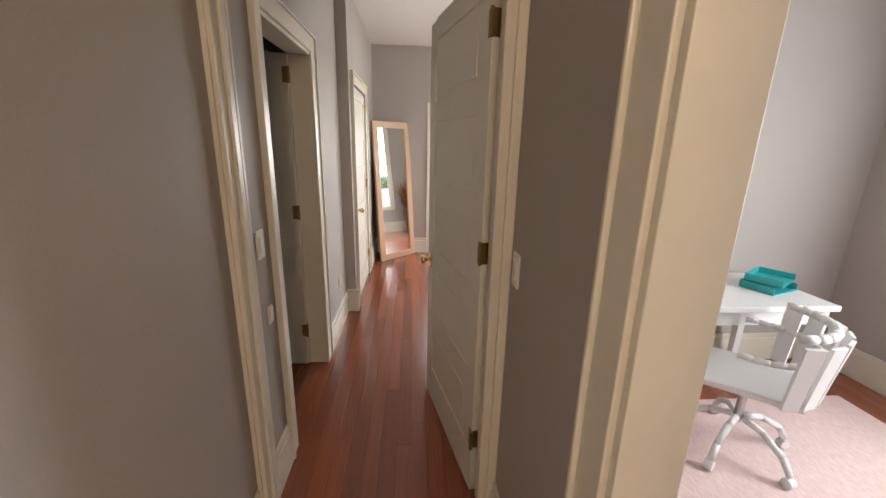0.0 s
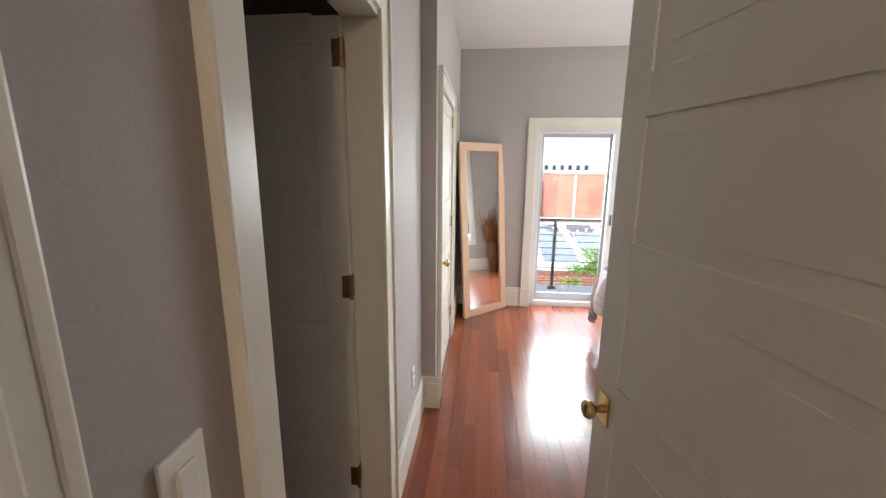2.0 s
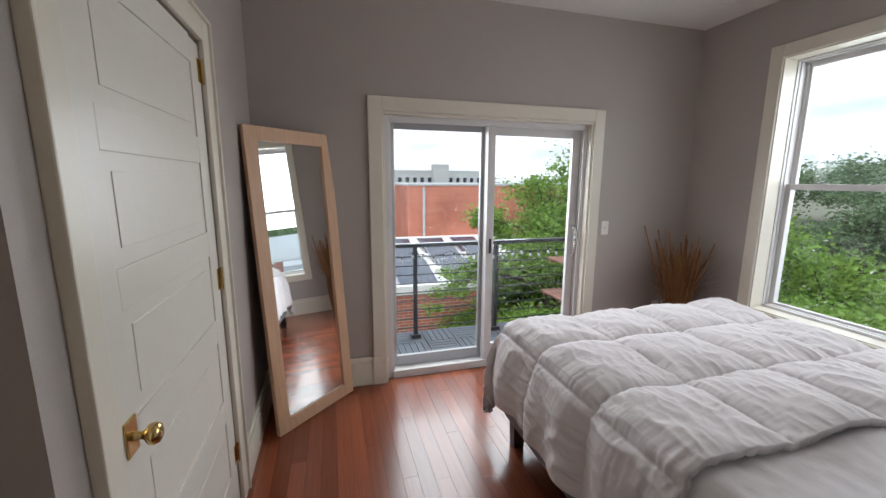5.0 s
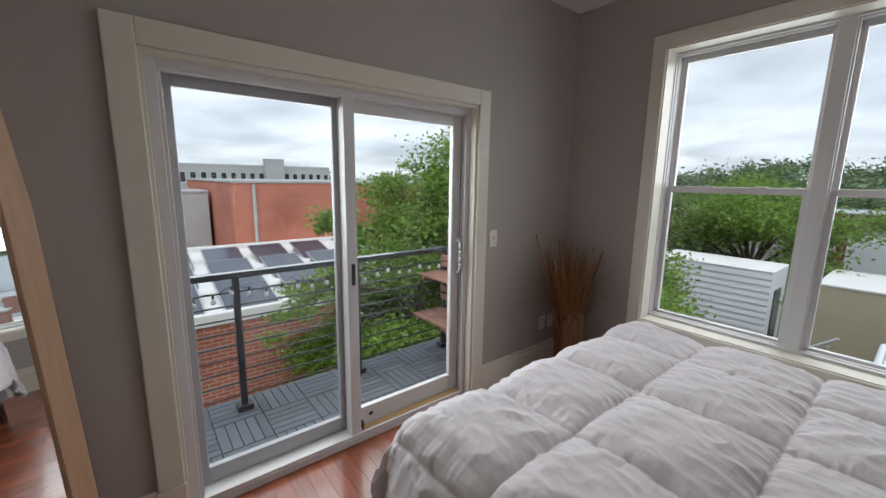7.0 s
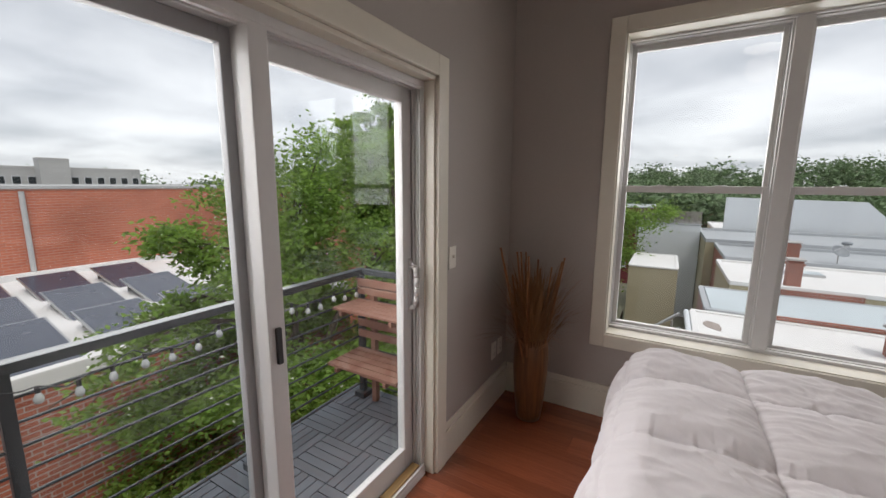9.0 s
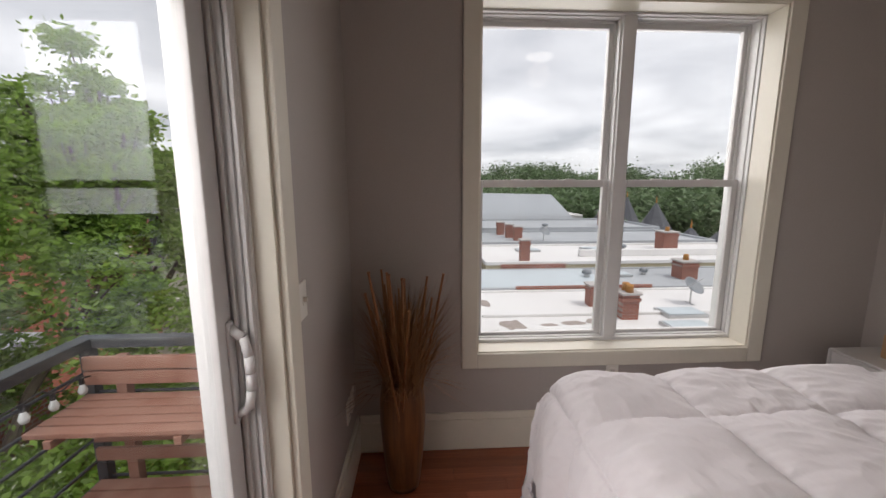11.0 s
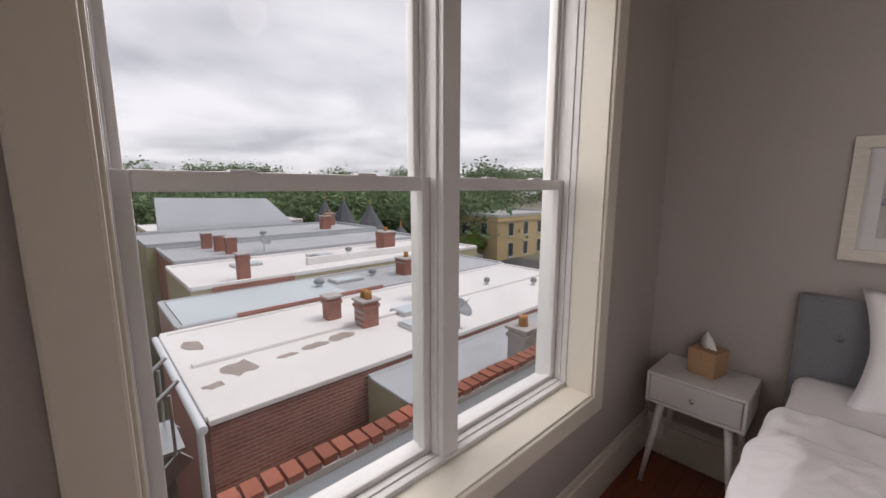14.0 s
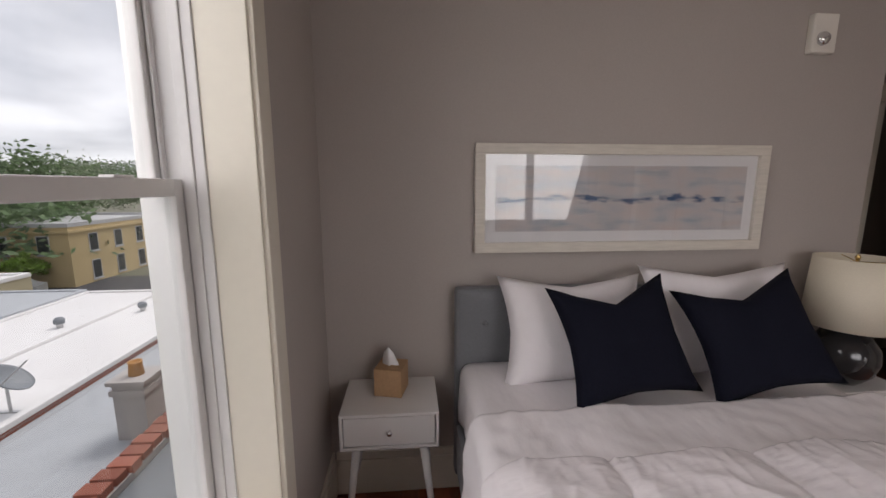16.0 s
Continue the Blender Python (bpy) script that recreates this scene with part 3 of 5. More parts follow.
panel_door("door_1", "cream painted panelled closet door, closed, with brass knob", 0.915, 2.08, (XW - 0.02, CY1 - 0.006, 0), -90, 5, BRASS, BRASS, (0.28, 1.13, 1.98), 0.95, hinge_side=1)
ang = math.degrees(math.atan2(2.459 - 1.637, 0.236 - 0.408))
panel_door("door_2", "grey-white panelled bedroom door standing open into the room", 0.845, 2.21, (0.408, 1.637, 0), ang, 5, BRASS, OLDBRASS, (0.30, 1.19, 2.02), 0.935, hinge_side=1)
panel_door("door_3", "panelled door standing open into the dim side room", 0.83, 2.11, (HW - 0.125, 2.80, 0), 178.5, 5, BRASS, OLDBRASS, (0.28, 1.142, 1.99), hinge_side=1)


# ---- sliding door ----
sd = thing("window_1", "white vinyl sliding glass balcony door, closed, beside the bed", "sliding door", (0, 0, 0), kind="structure")
bm = bmesh.new()
for b in ((0.44, 0.482, 5.895, 6.06, -0.01, 2.015), (2.124, 2.14, 5.895, 6.06, -0.01, 2.015), (0.482, 2.124, 5.895, 6.06, 1.985, 2.015), (0.482, 2.124, 5.88, 6.06, -0.02, 0.040)):
    box(bm, *b, 0.004)
for yy, w in ((5.904, 0.014), (5.922, 0.010), (5.944, 0.012)):
    box(bm, 2.124 - w, 2.126, yy - 0.005, yy + 0.005, 0.04, 1.985, 0.002)
    box(bm, 0.48, 0.482 + w, yy - 0.005, yy + 0.005, 0.04, 1.985, 0.002)
    box(bm, 0.482, 2.124, yy - 0.005, yy + 0.005, 1.987 - w, 1.987, 0.002)
box(bm, 0.482, 2.124, 5.882, 5.894, 0.038, 0.058, 0.003)
part("window_frame", bm, VINYL, sd)
part("threshold", bx(1.335, 2.105, 5.905, 5.950, 0.041, 0.056, 0.003), THRESH, sd, "bare oak threshold strip")


def sash_y(parent, x0, x1, z0, z1, y0, y1, w, wb, material, glass, name="sash"):
    bm = bmesh.new()
    box(bm, x0, x0 + w, y0, y1, z0, z1, 0.004)
    box(bm, x1 - w, x1, y0, y1, z0, z1, 0.004)
    box(bm, x0 + w, x1 - w, y0, y1, z1 - w, z1, 0.004)
    box(bm, x0 + w, x1 - w, y0, y1, z0, z0 + wb, 0.004)
    s = part(name, bm, material, parent)
    ym = (y0 + y1) / 2
    g = part("pane", bx(x0 + w - 0.005, x1 - w + 0.005, ym - 0.003, ym + 0.003, z0 + wb - 0.005, z1 - w + 0.005), glass, s)
    g.visible_shadow = False
    return s


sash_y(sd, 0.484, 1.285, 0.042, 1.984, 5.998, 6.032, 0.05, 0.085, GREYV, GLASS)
sash_y(sd, 1.262, 2.118, 0.042, 1.983, 5.957, 5.992, 0.072, 0.125, VINYL, GLASS)
# black strip stands in for the dark gap between panel and frame
part("weather_strip", bx(2.118, 2.124, 5.962, 5.985, 0.042, 1.983), RUBBER, sd)
part("meeting_stile", bx(1.256, 1.318, 5.898, 5.957, 0.042, 1.983, 0.004), VINYL, sd)
bm = bx(1.279, 1.297, 5.886, 5.899, 0.975, 1.095, 0.003)
part("latch", bm, BLACKP, sd, "black latch on the meeting stile")
bm = bx(1.322, 1.344, 5.915, 5.96, 0.057, 0.10, 0.003)
box(bm, 1.40, 1.425, 5.952, 5.96, 0.10, 0.12, 0.002)
part("roller_bracket", bm, BLACKP, sd)
bm = bmesh.new()
pts = [(2.098, 5.955, 0.925), (2.094, 5.92, 0.945), (2.088, 5.908, 1.0), (2.086, 5.906, 1.045), (2.088, 5.908, 1.09), (2.094, 5.92, 1.14), (2.098, 5.955, 1.16)]
for a, b in zip(pts, pts[1:]):
    rod(bm, a, b, 0.012, seg=10)
box(bm, 2.084, 2.112, 5.948, 5.958, 0.905, 1.18, 0.004)
part("pull_handle", bm, VINYL, sd, "white D-shaped pull handle", True)

# ---- double window ----
win = thing("window_2", "pair of white double-hung windows over the neighbouring roofs", "window", kind="structure")
YM0, YM1 = 4.272, 4.416
bm = bmesh.new()


def window_ring(x0, x1, w, wb, wt_):
    for b in ((x0, x1, W1 - w, W1, WZ0, WZ1), (x0, x1, W0, W0 + w, WZ0, WZ1), (x0, x1, W0 + w, W1 - w, WZ1 - wt_, WZ1), (x0, x1, W0 + w, W1 - w, WZ0, WZ0 + wb)):
        box(bm, *b, 0.003)


window_ring(XE + 0.118, 3.335, 0.013, 0.026, 0.018)
window_ring(3.335, 3.362, 0.018, 0.031, 0.024)
window_ring(3.362, 3.475, 0.011, 0.012, 0.018)
window_ring(3.401, 3.409, 0.026, 0.020, 0.030)
MC = (YM0 + YM1) / 2
for x0, x1, w in ((XE + 0.122, 3.335, 0.072), (3.335, 3.362, 0.088), (3.362, 3.475, 0.066), (3.401, 3.409, 0.094)):
    box(bm, x0, x1, MC - w / 2, MC + w / 2, WZ0 + 0.012, WZ1 - 0.018, 0.003)
part("window_frame", bm, VINYL, win)


def sash_x(parent, y0, y1, z0, z1, x0, x1, w, wt_, wb):
    bm = bmesh.new()
    box(bm, x0, x1, y0, y0 + w, z0, z1, 0.004)
    box(bm, x0, x1, y1 - w, y1, z0, z1, 0.004)
    box(bm, x0, x1, y0 + w, y1 - w, z1 - wt_, z1, 0.004)
    box(bm, x0, x1, y0 + w, y1 - w, z0, z0 + wb, 0.004)
    s = part("sash", bm, VINYL, parent)
    xm = (x0 + x1) / 2
    g = part("pane", bx(xm - 0.003, xm + 0.003, y0 + w - 0.005, y1 - w + 0.005, z0 + wb - 0.005, z1 - wt_ + 0.005), GLASS, s)
    g.visible_shadow = False
    return s


for a, b in ((MC + 0.035, W1 - 0.012), (W0 + 0.012, MC - 0.035)):
    sash_x(win, a, b, WZ0 + 0.014, 1.545, 3.366, 3.399, 0.036, 0.042, 0.034)
    sash_x(win, a, b, 1.510, WZ1 - 0.02, 3.412, 3.446, 0.032, 0.034, 0.034)
    for k in (0.3, 0.7):
        part("sash_lock", bx(3.36, 3.39, a + (b - a) * k - 0.028, a + (b - a) * k + 0.028, 1.544, 1.550, 0.002), VINYL, win)
ow = thing("window_3", "white office window, seen only by its light", "window", kind="structure")
bm = bmesh.new()
for b in ((3.40, 3.46, 0.3, 0.35, 0.7, 2.3), (3.40, 3.46, 1.45, 1.5, 0.7, 2.3), (3.40, 3.46, 0.35, 1.45, 2.25, 2.3), (3.40, 3.46, 0.35, 1.45, 0.7, 0.75), (3.40, 3.46, 0.35, 1.45, 1.48, 1.53)):
    box(bm, *b)
part("window_frame", bm, VINYL, ow)


# ---- plates ----
def plate(name, label, at, axis, kind_, w=0.072, h=0.118):
    """A wall plate facing along axis ('x', '-x', 'y' or '-y') with a rocker, toggle or sockets."""
    rz = {"-y": 0, "x": 90, "y": 180, "-x": -90}[axis]
    t = thing(name, label, "outlet" if kind_ == "outlet" else "switch", at, rz=rz)
    part("cover", bx(-w / 2, w / 2, -0.007, 0, -h / 2, h / 2, 0.002), PLASTIC, t)
    if kind_ == "outlet":
        for z in (-0.024, 0.024):
            part("socket", bx(-0.017, 0.017, -0.010, -0.006, z - 0.015, z + 0.015, 0.003), PLASTIC, t)
            bm = bx(-0.009, -0.006, -0.0108, -0.0095, z - 0.006, z + 0.006)
            box(bm, 0.006, 0.009, -0.0108, -0.0095, z - 0.006, z + 0.006)
            part("slot", bm, BLACKP, t)
    elif kind_ == "rocker":
        part("rocker", bx(-0.017, 0.017, -0.012, -0.006, -0.034, 0.034, 0.003), PLASTIC, t)
    else:
        part("toggle", bx(-0.005, 0.005, -0.020, -0.006, -0.004, 0.012, 0.002), PLASTIC, t)
        part("toggle_slot", bx(-0.008, 0.008, -0.0085, -0.006, -0.014, 0.014), PLASTIC, t)
    return t


plate("light_switch", "ivory toggle switch beside the sliding door", (2.332, YN, 1.162), "-y", "toggle")
plate("light_switch", "ivory rocker switch by the bedroom doorway", (HW, 1.765, 1.19), "x", "rocker", 0.075, 0.12)
plate("light_switch", "ivory rocker switch on the hall wall", (HE, 1.40, 1.20), "-x", "rocker")
plate("wall_outlet", "ivory double outlet under the window", (XE, 4.375, 0.435), "-x", "outlet")
plate("wall_outlet", "ivory double outlet near the vase", (2.95, YN, 0.40), "-y", "outlet")
plate("wall_outlet", "ivory double outlet near the vase", (3.06, YN, 0.40), "-y", "outlet")
plate("wall_outlet", "ivory double outlet on the hall wall", (HW, 3.42, 0.40), "x", "outlet")
plate("wall_jack", "small ivory wall jack below the switch", (HW, 1.80, 0.86), "x", "rocker", 0.05, 0.08)
al = thing("wall_alarm", "white wall-mounted alarm box with round lens", "alarm", (0.894, YS, 2.214), rz=180)
part("housing", bx(-0.06, 0.06, -0.035, 0, -0.085, 0.085, 0.008), PLASTIC, al)
part("lens", moved(lathe([(0.03, 0), (0.03, 0.008), (0.022, 0.018), (0.00001, 0.022)], 18), Matrix.Translation((-0.012, -0.035, -0.025)) @ pose(0, 0, 0, 90, 0, 0)), CHROME, al, "", True)

cl = thing("ceiling_light", "lit round opal ceiling light, flush mounted", "ceiling light", (1.55, 4.25, H))
part("base_ring", lathe([(0.155, -0.027), (0.155, 0.0)], 36), STEEL, cl, "", True)
part("diffuser", lathe([(0.00001, -0.062), (0.07, -0.06), (0.12, -0.052), (0.14, -0.04), (0.145, -0.025)], 36), LAMPGLASS, cl, "opal glass bowl", True).visible_shadow = False
# added fixture, out of view, to go with the warm hall bulb
hl = thing("ceiling_light", "added round opal hall light, flush mounted, never in view", "ceiling light", (0.0, -0.9, H))
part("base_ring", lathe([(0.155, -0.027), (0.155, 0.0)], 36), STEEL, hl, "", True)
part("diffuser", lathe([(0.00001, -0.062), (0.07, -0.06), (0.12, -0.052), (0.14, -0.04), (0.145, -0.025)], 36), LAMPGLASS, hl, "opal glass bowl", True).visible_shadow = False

# ---- mirror ----
MW, MH = 0.635, 1.86
mr_ = thing("floor_mirror", "tall pale pine framed mirror leaning into the corner", "mirror", (-0.066, 5.548, 0))
yaw = math.degrees(math.atan2(5.765 - 5.332, 0.162 + 0.294))
lean = Matrix.Rotation(radians(yaw), 4, "Z") @ Matrix.Rotation(radians(-4.2), 4, "X")
mr_.matrix_basis = Matrix.Translation((-0.066, 5.550, 0.004)) @ lean
fw = 0.082
for nm, b in (("frame_side", (-MW / 2, -MW / 2 + fw, 0, 0.032, 0, MH)), ("frame_side", (MW / 2 - fw, MW / 2, 0, 0.032, 0, MH)), ("frame_rail", (-MW / 2 + fw, MW / 2 - fw, 0, 0.032, 0, fw)), ("frame_rail", (-MW / 2 + fw, MW / 2 - fw, 0, 0.032, MH - fw, MH))):
    part(nm, bx(*b, 0.003), PINE, mr_)
part("mirror_glass", bx(-MW / 2 + fw - 0.003, MW / 2 - fw + 0.003, 0.014, 0.018, fw - 0.003, MH - fw + 0.003), MIRROR, mr_, "silvered mirror glass")
part("backing", bx(-MW / 2 + 0.02, MW / 2 - 0.02, 0.02, 0.03, 0.02, MH - 0.02), DARKWOOD, mr_)

# ---- bed ----
BX0, BX1, BY1 = 1.01, 2.585, 4.95
bed = thing("bed", "grey upholstered bed frame with buttoned headboard", "bed", (1.80, 3.95, 0))
ox, oy = 1.80, 3.95
bm = bmesh.new()
box(bm, BX0 - ox - 0.005, BX1 - ox + 0.005, 2.875 - oy, 2.955 - oy, 0.12, 1.065, 0.02)
hb = part("headboard", bm, FABRIC, bed, "grey buttoned headboard")
for i in range(6):
    for z in (0.90, 0.72):
        x = BX0 - ox + 0.14 + i * 0.26 + (0.0 if z > 0.8 else 0.09)
        if x < BX1 - ox - 0.05:
            part("button", moved(lathe([(0.014, 0), (0.012, 0.006), (0.00001, 0.009)], 12), Matrix.Translation((x, 2.955 - oy, z)) @ pose(0, 0, 0, -90, 0, 0)), FABRIC, hb, "", True)
for b in ((BX0 - ox, BX0 - ox + 0.05, 2.955 - oy, BY1 - oy, 0.17, 0.40), (BX1 - ox - 0.05, BX1 - ox, 2.955 - oy, BY1 - oy, 0.17, 0.40), (BX0 - ox + 0.05, BX1 - ox - 0.05, BY1 - oy - 0.05, BY1 - oy, 0.17, 0.40)):
    part("side_rail", bx(*b, 0.012), FABRIC, bed)
part("slats", bx(BX0 - ox + 0.05, BX1 - ox - 0.05, 2.96 - oy, BY1 - oy - 0.05, 0.30, 0.33), DARKWOOD, bed)
for x in (BX0 - ox + 0.06, BX1 - ox - 0.06):
    for y in (3.02 - oy, BY1 - oy - 0.06):
        part("leg", prism([(-0.03, 0), (0.03, 0), (0.038, 0.18), (-0.038, 0.18)], -0.03, 0.03), DARKWOOD, bed).location = (x, y, 0)
solid("mattress", bx(BX0 + 0.03, BX1 - 0.03, 2.965, BY1 - 0.05, 0.331, 0.70, 0.05), SHEET, "white mattress on the grey bed frame", "mattress", smooth=False)


def draped(x0, x1, y0, y1, ztop, drop_w, drop_e, drop_foot, puff, nx, ny, cell, seed, r=0.07, flare=0.05, fold=0.012):
    """Cloth over the bed: a grid in cloth lengths, bent over both long edges and the foot, with quilted puffs and folds."""
    def bend(s, a, b, da, db):
        q = r * math.pi / 2
        if s < a + r:
            d = a + r - s
            th = min(d / r, math.pi / 2)
            rest = max(0.0, d - q)
            return a + r - r * math.sin(th) - rest * flare, r * (1 - math.cos(th)) + rest, d / (q + 0.1)
        if s > b - r:
            d = s - (b - r)
            th = min(d / r, math.pi / 2)
            rest = max(0.0, d - q)
            return b - r + r * math.sin(th) + rest * flare, r * (1 - math.cos(th)) + rest, d / (q + 0.1)
        return s, 0.0, 0.0

    s0, s1, t1 = x0 - drop_w, x1 + drop_e, y1 + drop_foot
    vs, fs = [], []
    for j in range(ny + 1):
        t = y0 + (t1 - y0) * j / ny
        for i in range(nx + 1):
            s = s0 + (s1 - s0) * i / nx
            x, dz1, k1 = bend(s, x0, x1, 0, 0)
            y, dz2, k2 = bend(t, y0 - 5, y1, 0, 0)
            z = ztop - max(dz1, dz2) - 0.38 * min(dz1, dz2)
            n = Vector((x - (x0 + x1) / 2 if dz1 > dz2 and dz1 > 0.02 else 0, 1.0 if dz2 >= dz1 and dz2 > 0.02 else 0, 0))
            n = n.normalized() if n.length > 0 else Vector((0, 0, 1))
            if 0 < max(dz1, dz2) < r:
                n = (n + Vector((0, 0, 1))).normalized()
            pv = 0.0
            if puff:
                u, v = (s - x0) / cell % 1.0, (y1 - t) / cell % 1.0
                pv = puff * ((4 * u * (1 - u)) ** 0.36 * (4 * v * (1 - v)) ** 0.36)
                du, dv = min(u, 1 - u), min(v, 1 - v)
                near = math.exp(-min(du, dv) * 5.0)
                q1, q2 = (s, t) if du > dv else (t, s)
                bendy = q2 * 7 + 0.6 * noise.noise(Vector((s * 5, t * 5, seed + 9)))
                wr = 0.5 - abs(noise.noise(Vector((q1 * 27, bendy, seed)))) * 1.7
                fine = noise.noise(Vector((q1 * 58, bendy * 1.3, seed + 4)))
                some = max(0.0, 0.5 + 1.3 * noise.noise(Vector((s * 3.1, t * 3.1, seed + 6))))
                pv += near * (0.0085 * wr * some + 0.0035 * fine)
                pv += 0.0045 * (0.4 - abs(noise.noise(Vector((s * 17 + t * 7, t * 13 - s * 9, seed + 2))))) * (1 - near)
            w = noise.noise(Vector((s * 4.5, t * 3.2, seed + 3))) * fold + (0.5 - abs(noise.noise(Vector((s * 9 + t * 4, t * 5 - s * 3, seed + 5))))) * fold * 0.9 - abs(noise.noise(Vector((s * 19 - t * 9, t * 8 + s * 5, seed + 8)))) * fold * 0.55
            hang = min(1.0, max(dz1, dz2) / 0.3)
            w += hang * 0.016 * math.sin((t if dz1 > dz2 else s) * 24 + 2.5 * noise.noise(Vector((s, t, seed))))
            p = Vector((x, y, z)) + n * (pv + w)
            vs.append(p)
    for j in range(ny):
        for i in range(nx):
            a = j * (nx + 1) + i
            fs.append((a, a + 1, a + nx + 2, a + nx + 1))
    return vs, fs


def cloth(name, data, material, thick, label, category):
    me = bpy.data.meshes.new(name)
    me.from_pydata(data[0], [], data[1])
    me.materials.append(material)
    me.polygons.foreach_set("use_smooth", [True] * len(me.polygons))
    ob = new(name, me)
    m = ob.modifiers.new("thickness", "SOLIDIFY")
    m.thickness, m.offset = thick, -1
    return tagged(ob, label, category)


cloth("fitted_sheet", draped(BX0 + 0.02, BX1 - 0.02, 2.965, BY1 - 0.04, 0.712, 0.26, 0.26, 0.15, 0, 90, 60, 1, 11, 0.05, 0.0, 0.004), SHEET, 0.006, "white fitted sheet over the mattress", "sheet")
cloth("flat_sheet", draped(BX0 - 0.01, BX1 + 0.01, 3.42, 4.6, 0.748, 0.40, 0.42, 0.0, 0, 150, 90, 1, 23, 0.06, 0.04, 0.014), SHEET, 0.01, "white flat sheet folded back below the pillows", "sheet")
cloth("duvet", draped(BX0 - 0.05, BX1 + 0.0, 3.72, BY1 + 0.02, 0.757, 0.36, 0.40, 0.40, 0.052, 420, 360, 0.43, 5, 0.12, 0.06, 0.016), LINEN, 0.03, "puffy white quilted duvet rumpled over the bed", "duvet")


def pillow(name, label, at, w, h, d, rx, rz, material, ear, category="pillow", lean=0, chop=0.55):
    """A stuffed cushion: two bulging faces that meet in a thin seam, with pulled corners and a dented top."""
    n = 22
    vs, fs = [], []
    for side in (1, -1):
        for j in range(n + 1):
            for i in range(n + 1):
                u, v = 2 * i / n - 1, 2 * j / n - 1
                e = (1 - u ** 4) * (1 - v ** 4)
                pull = 1 + ear * (abs(u) * abs(v)) ** 3 - 0.06 * (1 - abs(u * v))
                x, z = u * w / 2 * pull, v * h / 2 * pull
                if v > 0:
                    z -= ear * chop * h * v ** 3 * max(0, 1 - abs(u)) ** 1.15
                wr = 0.006 * noise.noise(Vector((x * 14, z * 14, side + w * 9 + at[0] * 3)))
                vs.append((x, side * (d / 2 * e ** 0.55 + 0.003) + wr * e, z))
        o = 0 if side == 1 else (n + 1) ** 2
        for j in range(n):
            for i in range(n):
                a = o + j * (n + 1) + i
                fs.append((a, a + 1, a + n + 2, a + n + 1) if side == -1 else (a + n + 1, a + n + 2, a + 1, a))
    bm = bmesh.new()
    me = bpy.data.meshes.new(name)
    me.from_pydata(vs, [], fs)
    bm.from_mesh(me)
    bmesh.ops.remove_doubles(bm, verts=bm.verts, dist=0.0065)
    ob = solid(name, bm, material, label, category, smooth=True)
    bpy.data.meshes.remove(me)
    ob.matrix_basis = Matrix.Translation(at) @ Matrix.Rotation(radians(rz), 4, "Z") @ Matrix.Rotation(radians(rx), 4, "X") @ Matrix.Rotation(radians(lean), 4, "Y")
    return ob


pillow("bed_pillow", "plump white pillow propped against the headboard", (2.085, 3.085, 0.91), 0.60, 0.44, 0.16, 20, 0, SHEET, 0.10)
pillow("bed_pillow", "plump white pillow propped against the headboard", (1.40, 3.085, 0.935), 0.66, 0.46, 0.16, 20, 0, SHEET, 0.10)
pillow("throw_pillow", "dark navy square cushion leaning on a white pillow", (1.985, 3.295, 0.95), 0.46, 0.42, 0.13, 30, 3, NAVY, 0.12, "cushion", 5, 1.5)
pillow("throw_pillow", "dark navy square cushion leaning on a white pillow", (1.435, 3.295, 0.945), 0.47, 0.42, 0.13, 30, -6, NAVY, 0.12, "cushion", 11, 1.3)

# ---- nightstands ----
ns = thing("nightstand", "white nightstand with one drawer and splayed legs", "nightstand", (2.888, 3.022, 0), group="nightstands beside the bed")
w2, d2 = 0.205, 0.155
bm = bmesh.new()
outer = [(-w2, 0.455), (w2, 0.455), (w2, 0.607), (-w2, 0.607)]
box(bm, -w2, w2, -d2, d2, 0.593, 0.607, 0.006)
box(bm, -w2, w2, -d2, d2, 0.447, 0.461, 0.006)
box(bm, -w2, -w2 + 0.014, -d2, d2, 0.452, 0.602, 0.005)
box(bm, w2 - 0.014, w2, -d2, d2, 0.452, 0.602, 0.005)
box(bm, -w2 + 0.01, w2 - 0.01, -d2, -d2 + 0.01, 0.455, 0.60)
part("body", bm, LACQUER, ns)
dr = part("drawer", bx(-w2 + 0.018, w2 - 0.018, d2 - 0.03, d2 - 0.006, 0.465, 0.589, 0.003), LACQUER, ns)
part("knob", moved(lathe([(0.004, 0), (0.004, 0.012), (0.011, 0.016), (0.011, 0.022), (0.00001, 0.025)], 16), Matrix.Translation((0, d2 - 0.006, 0.527)) @ pose(0, 0, 0, -90, 0, 0)), CHROME, dr, "small dark metal knob", True)
for sx in (-1, 1):
    for sy in (-1, 1):
        part("leg", rd((sx * (w2 - 0.012), sy * (d2 + 0.005), 0.004), (sx * (w2 - 0.065), sy * (d2 - 0.04), 0.447), 0.010, 0.019, 14), LACQUER, ns, "", True)
copy_thing(ns, pose(0.727, 3.03, 0))

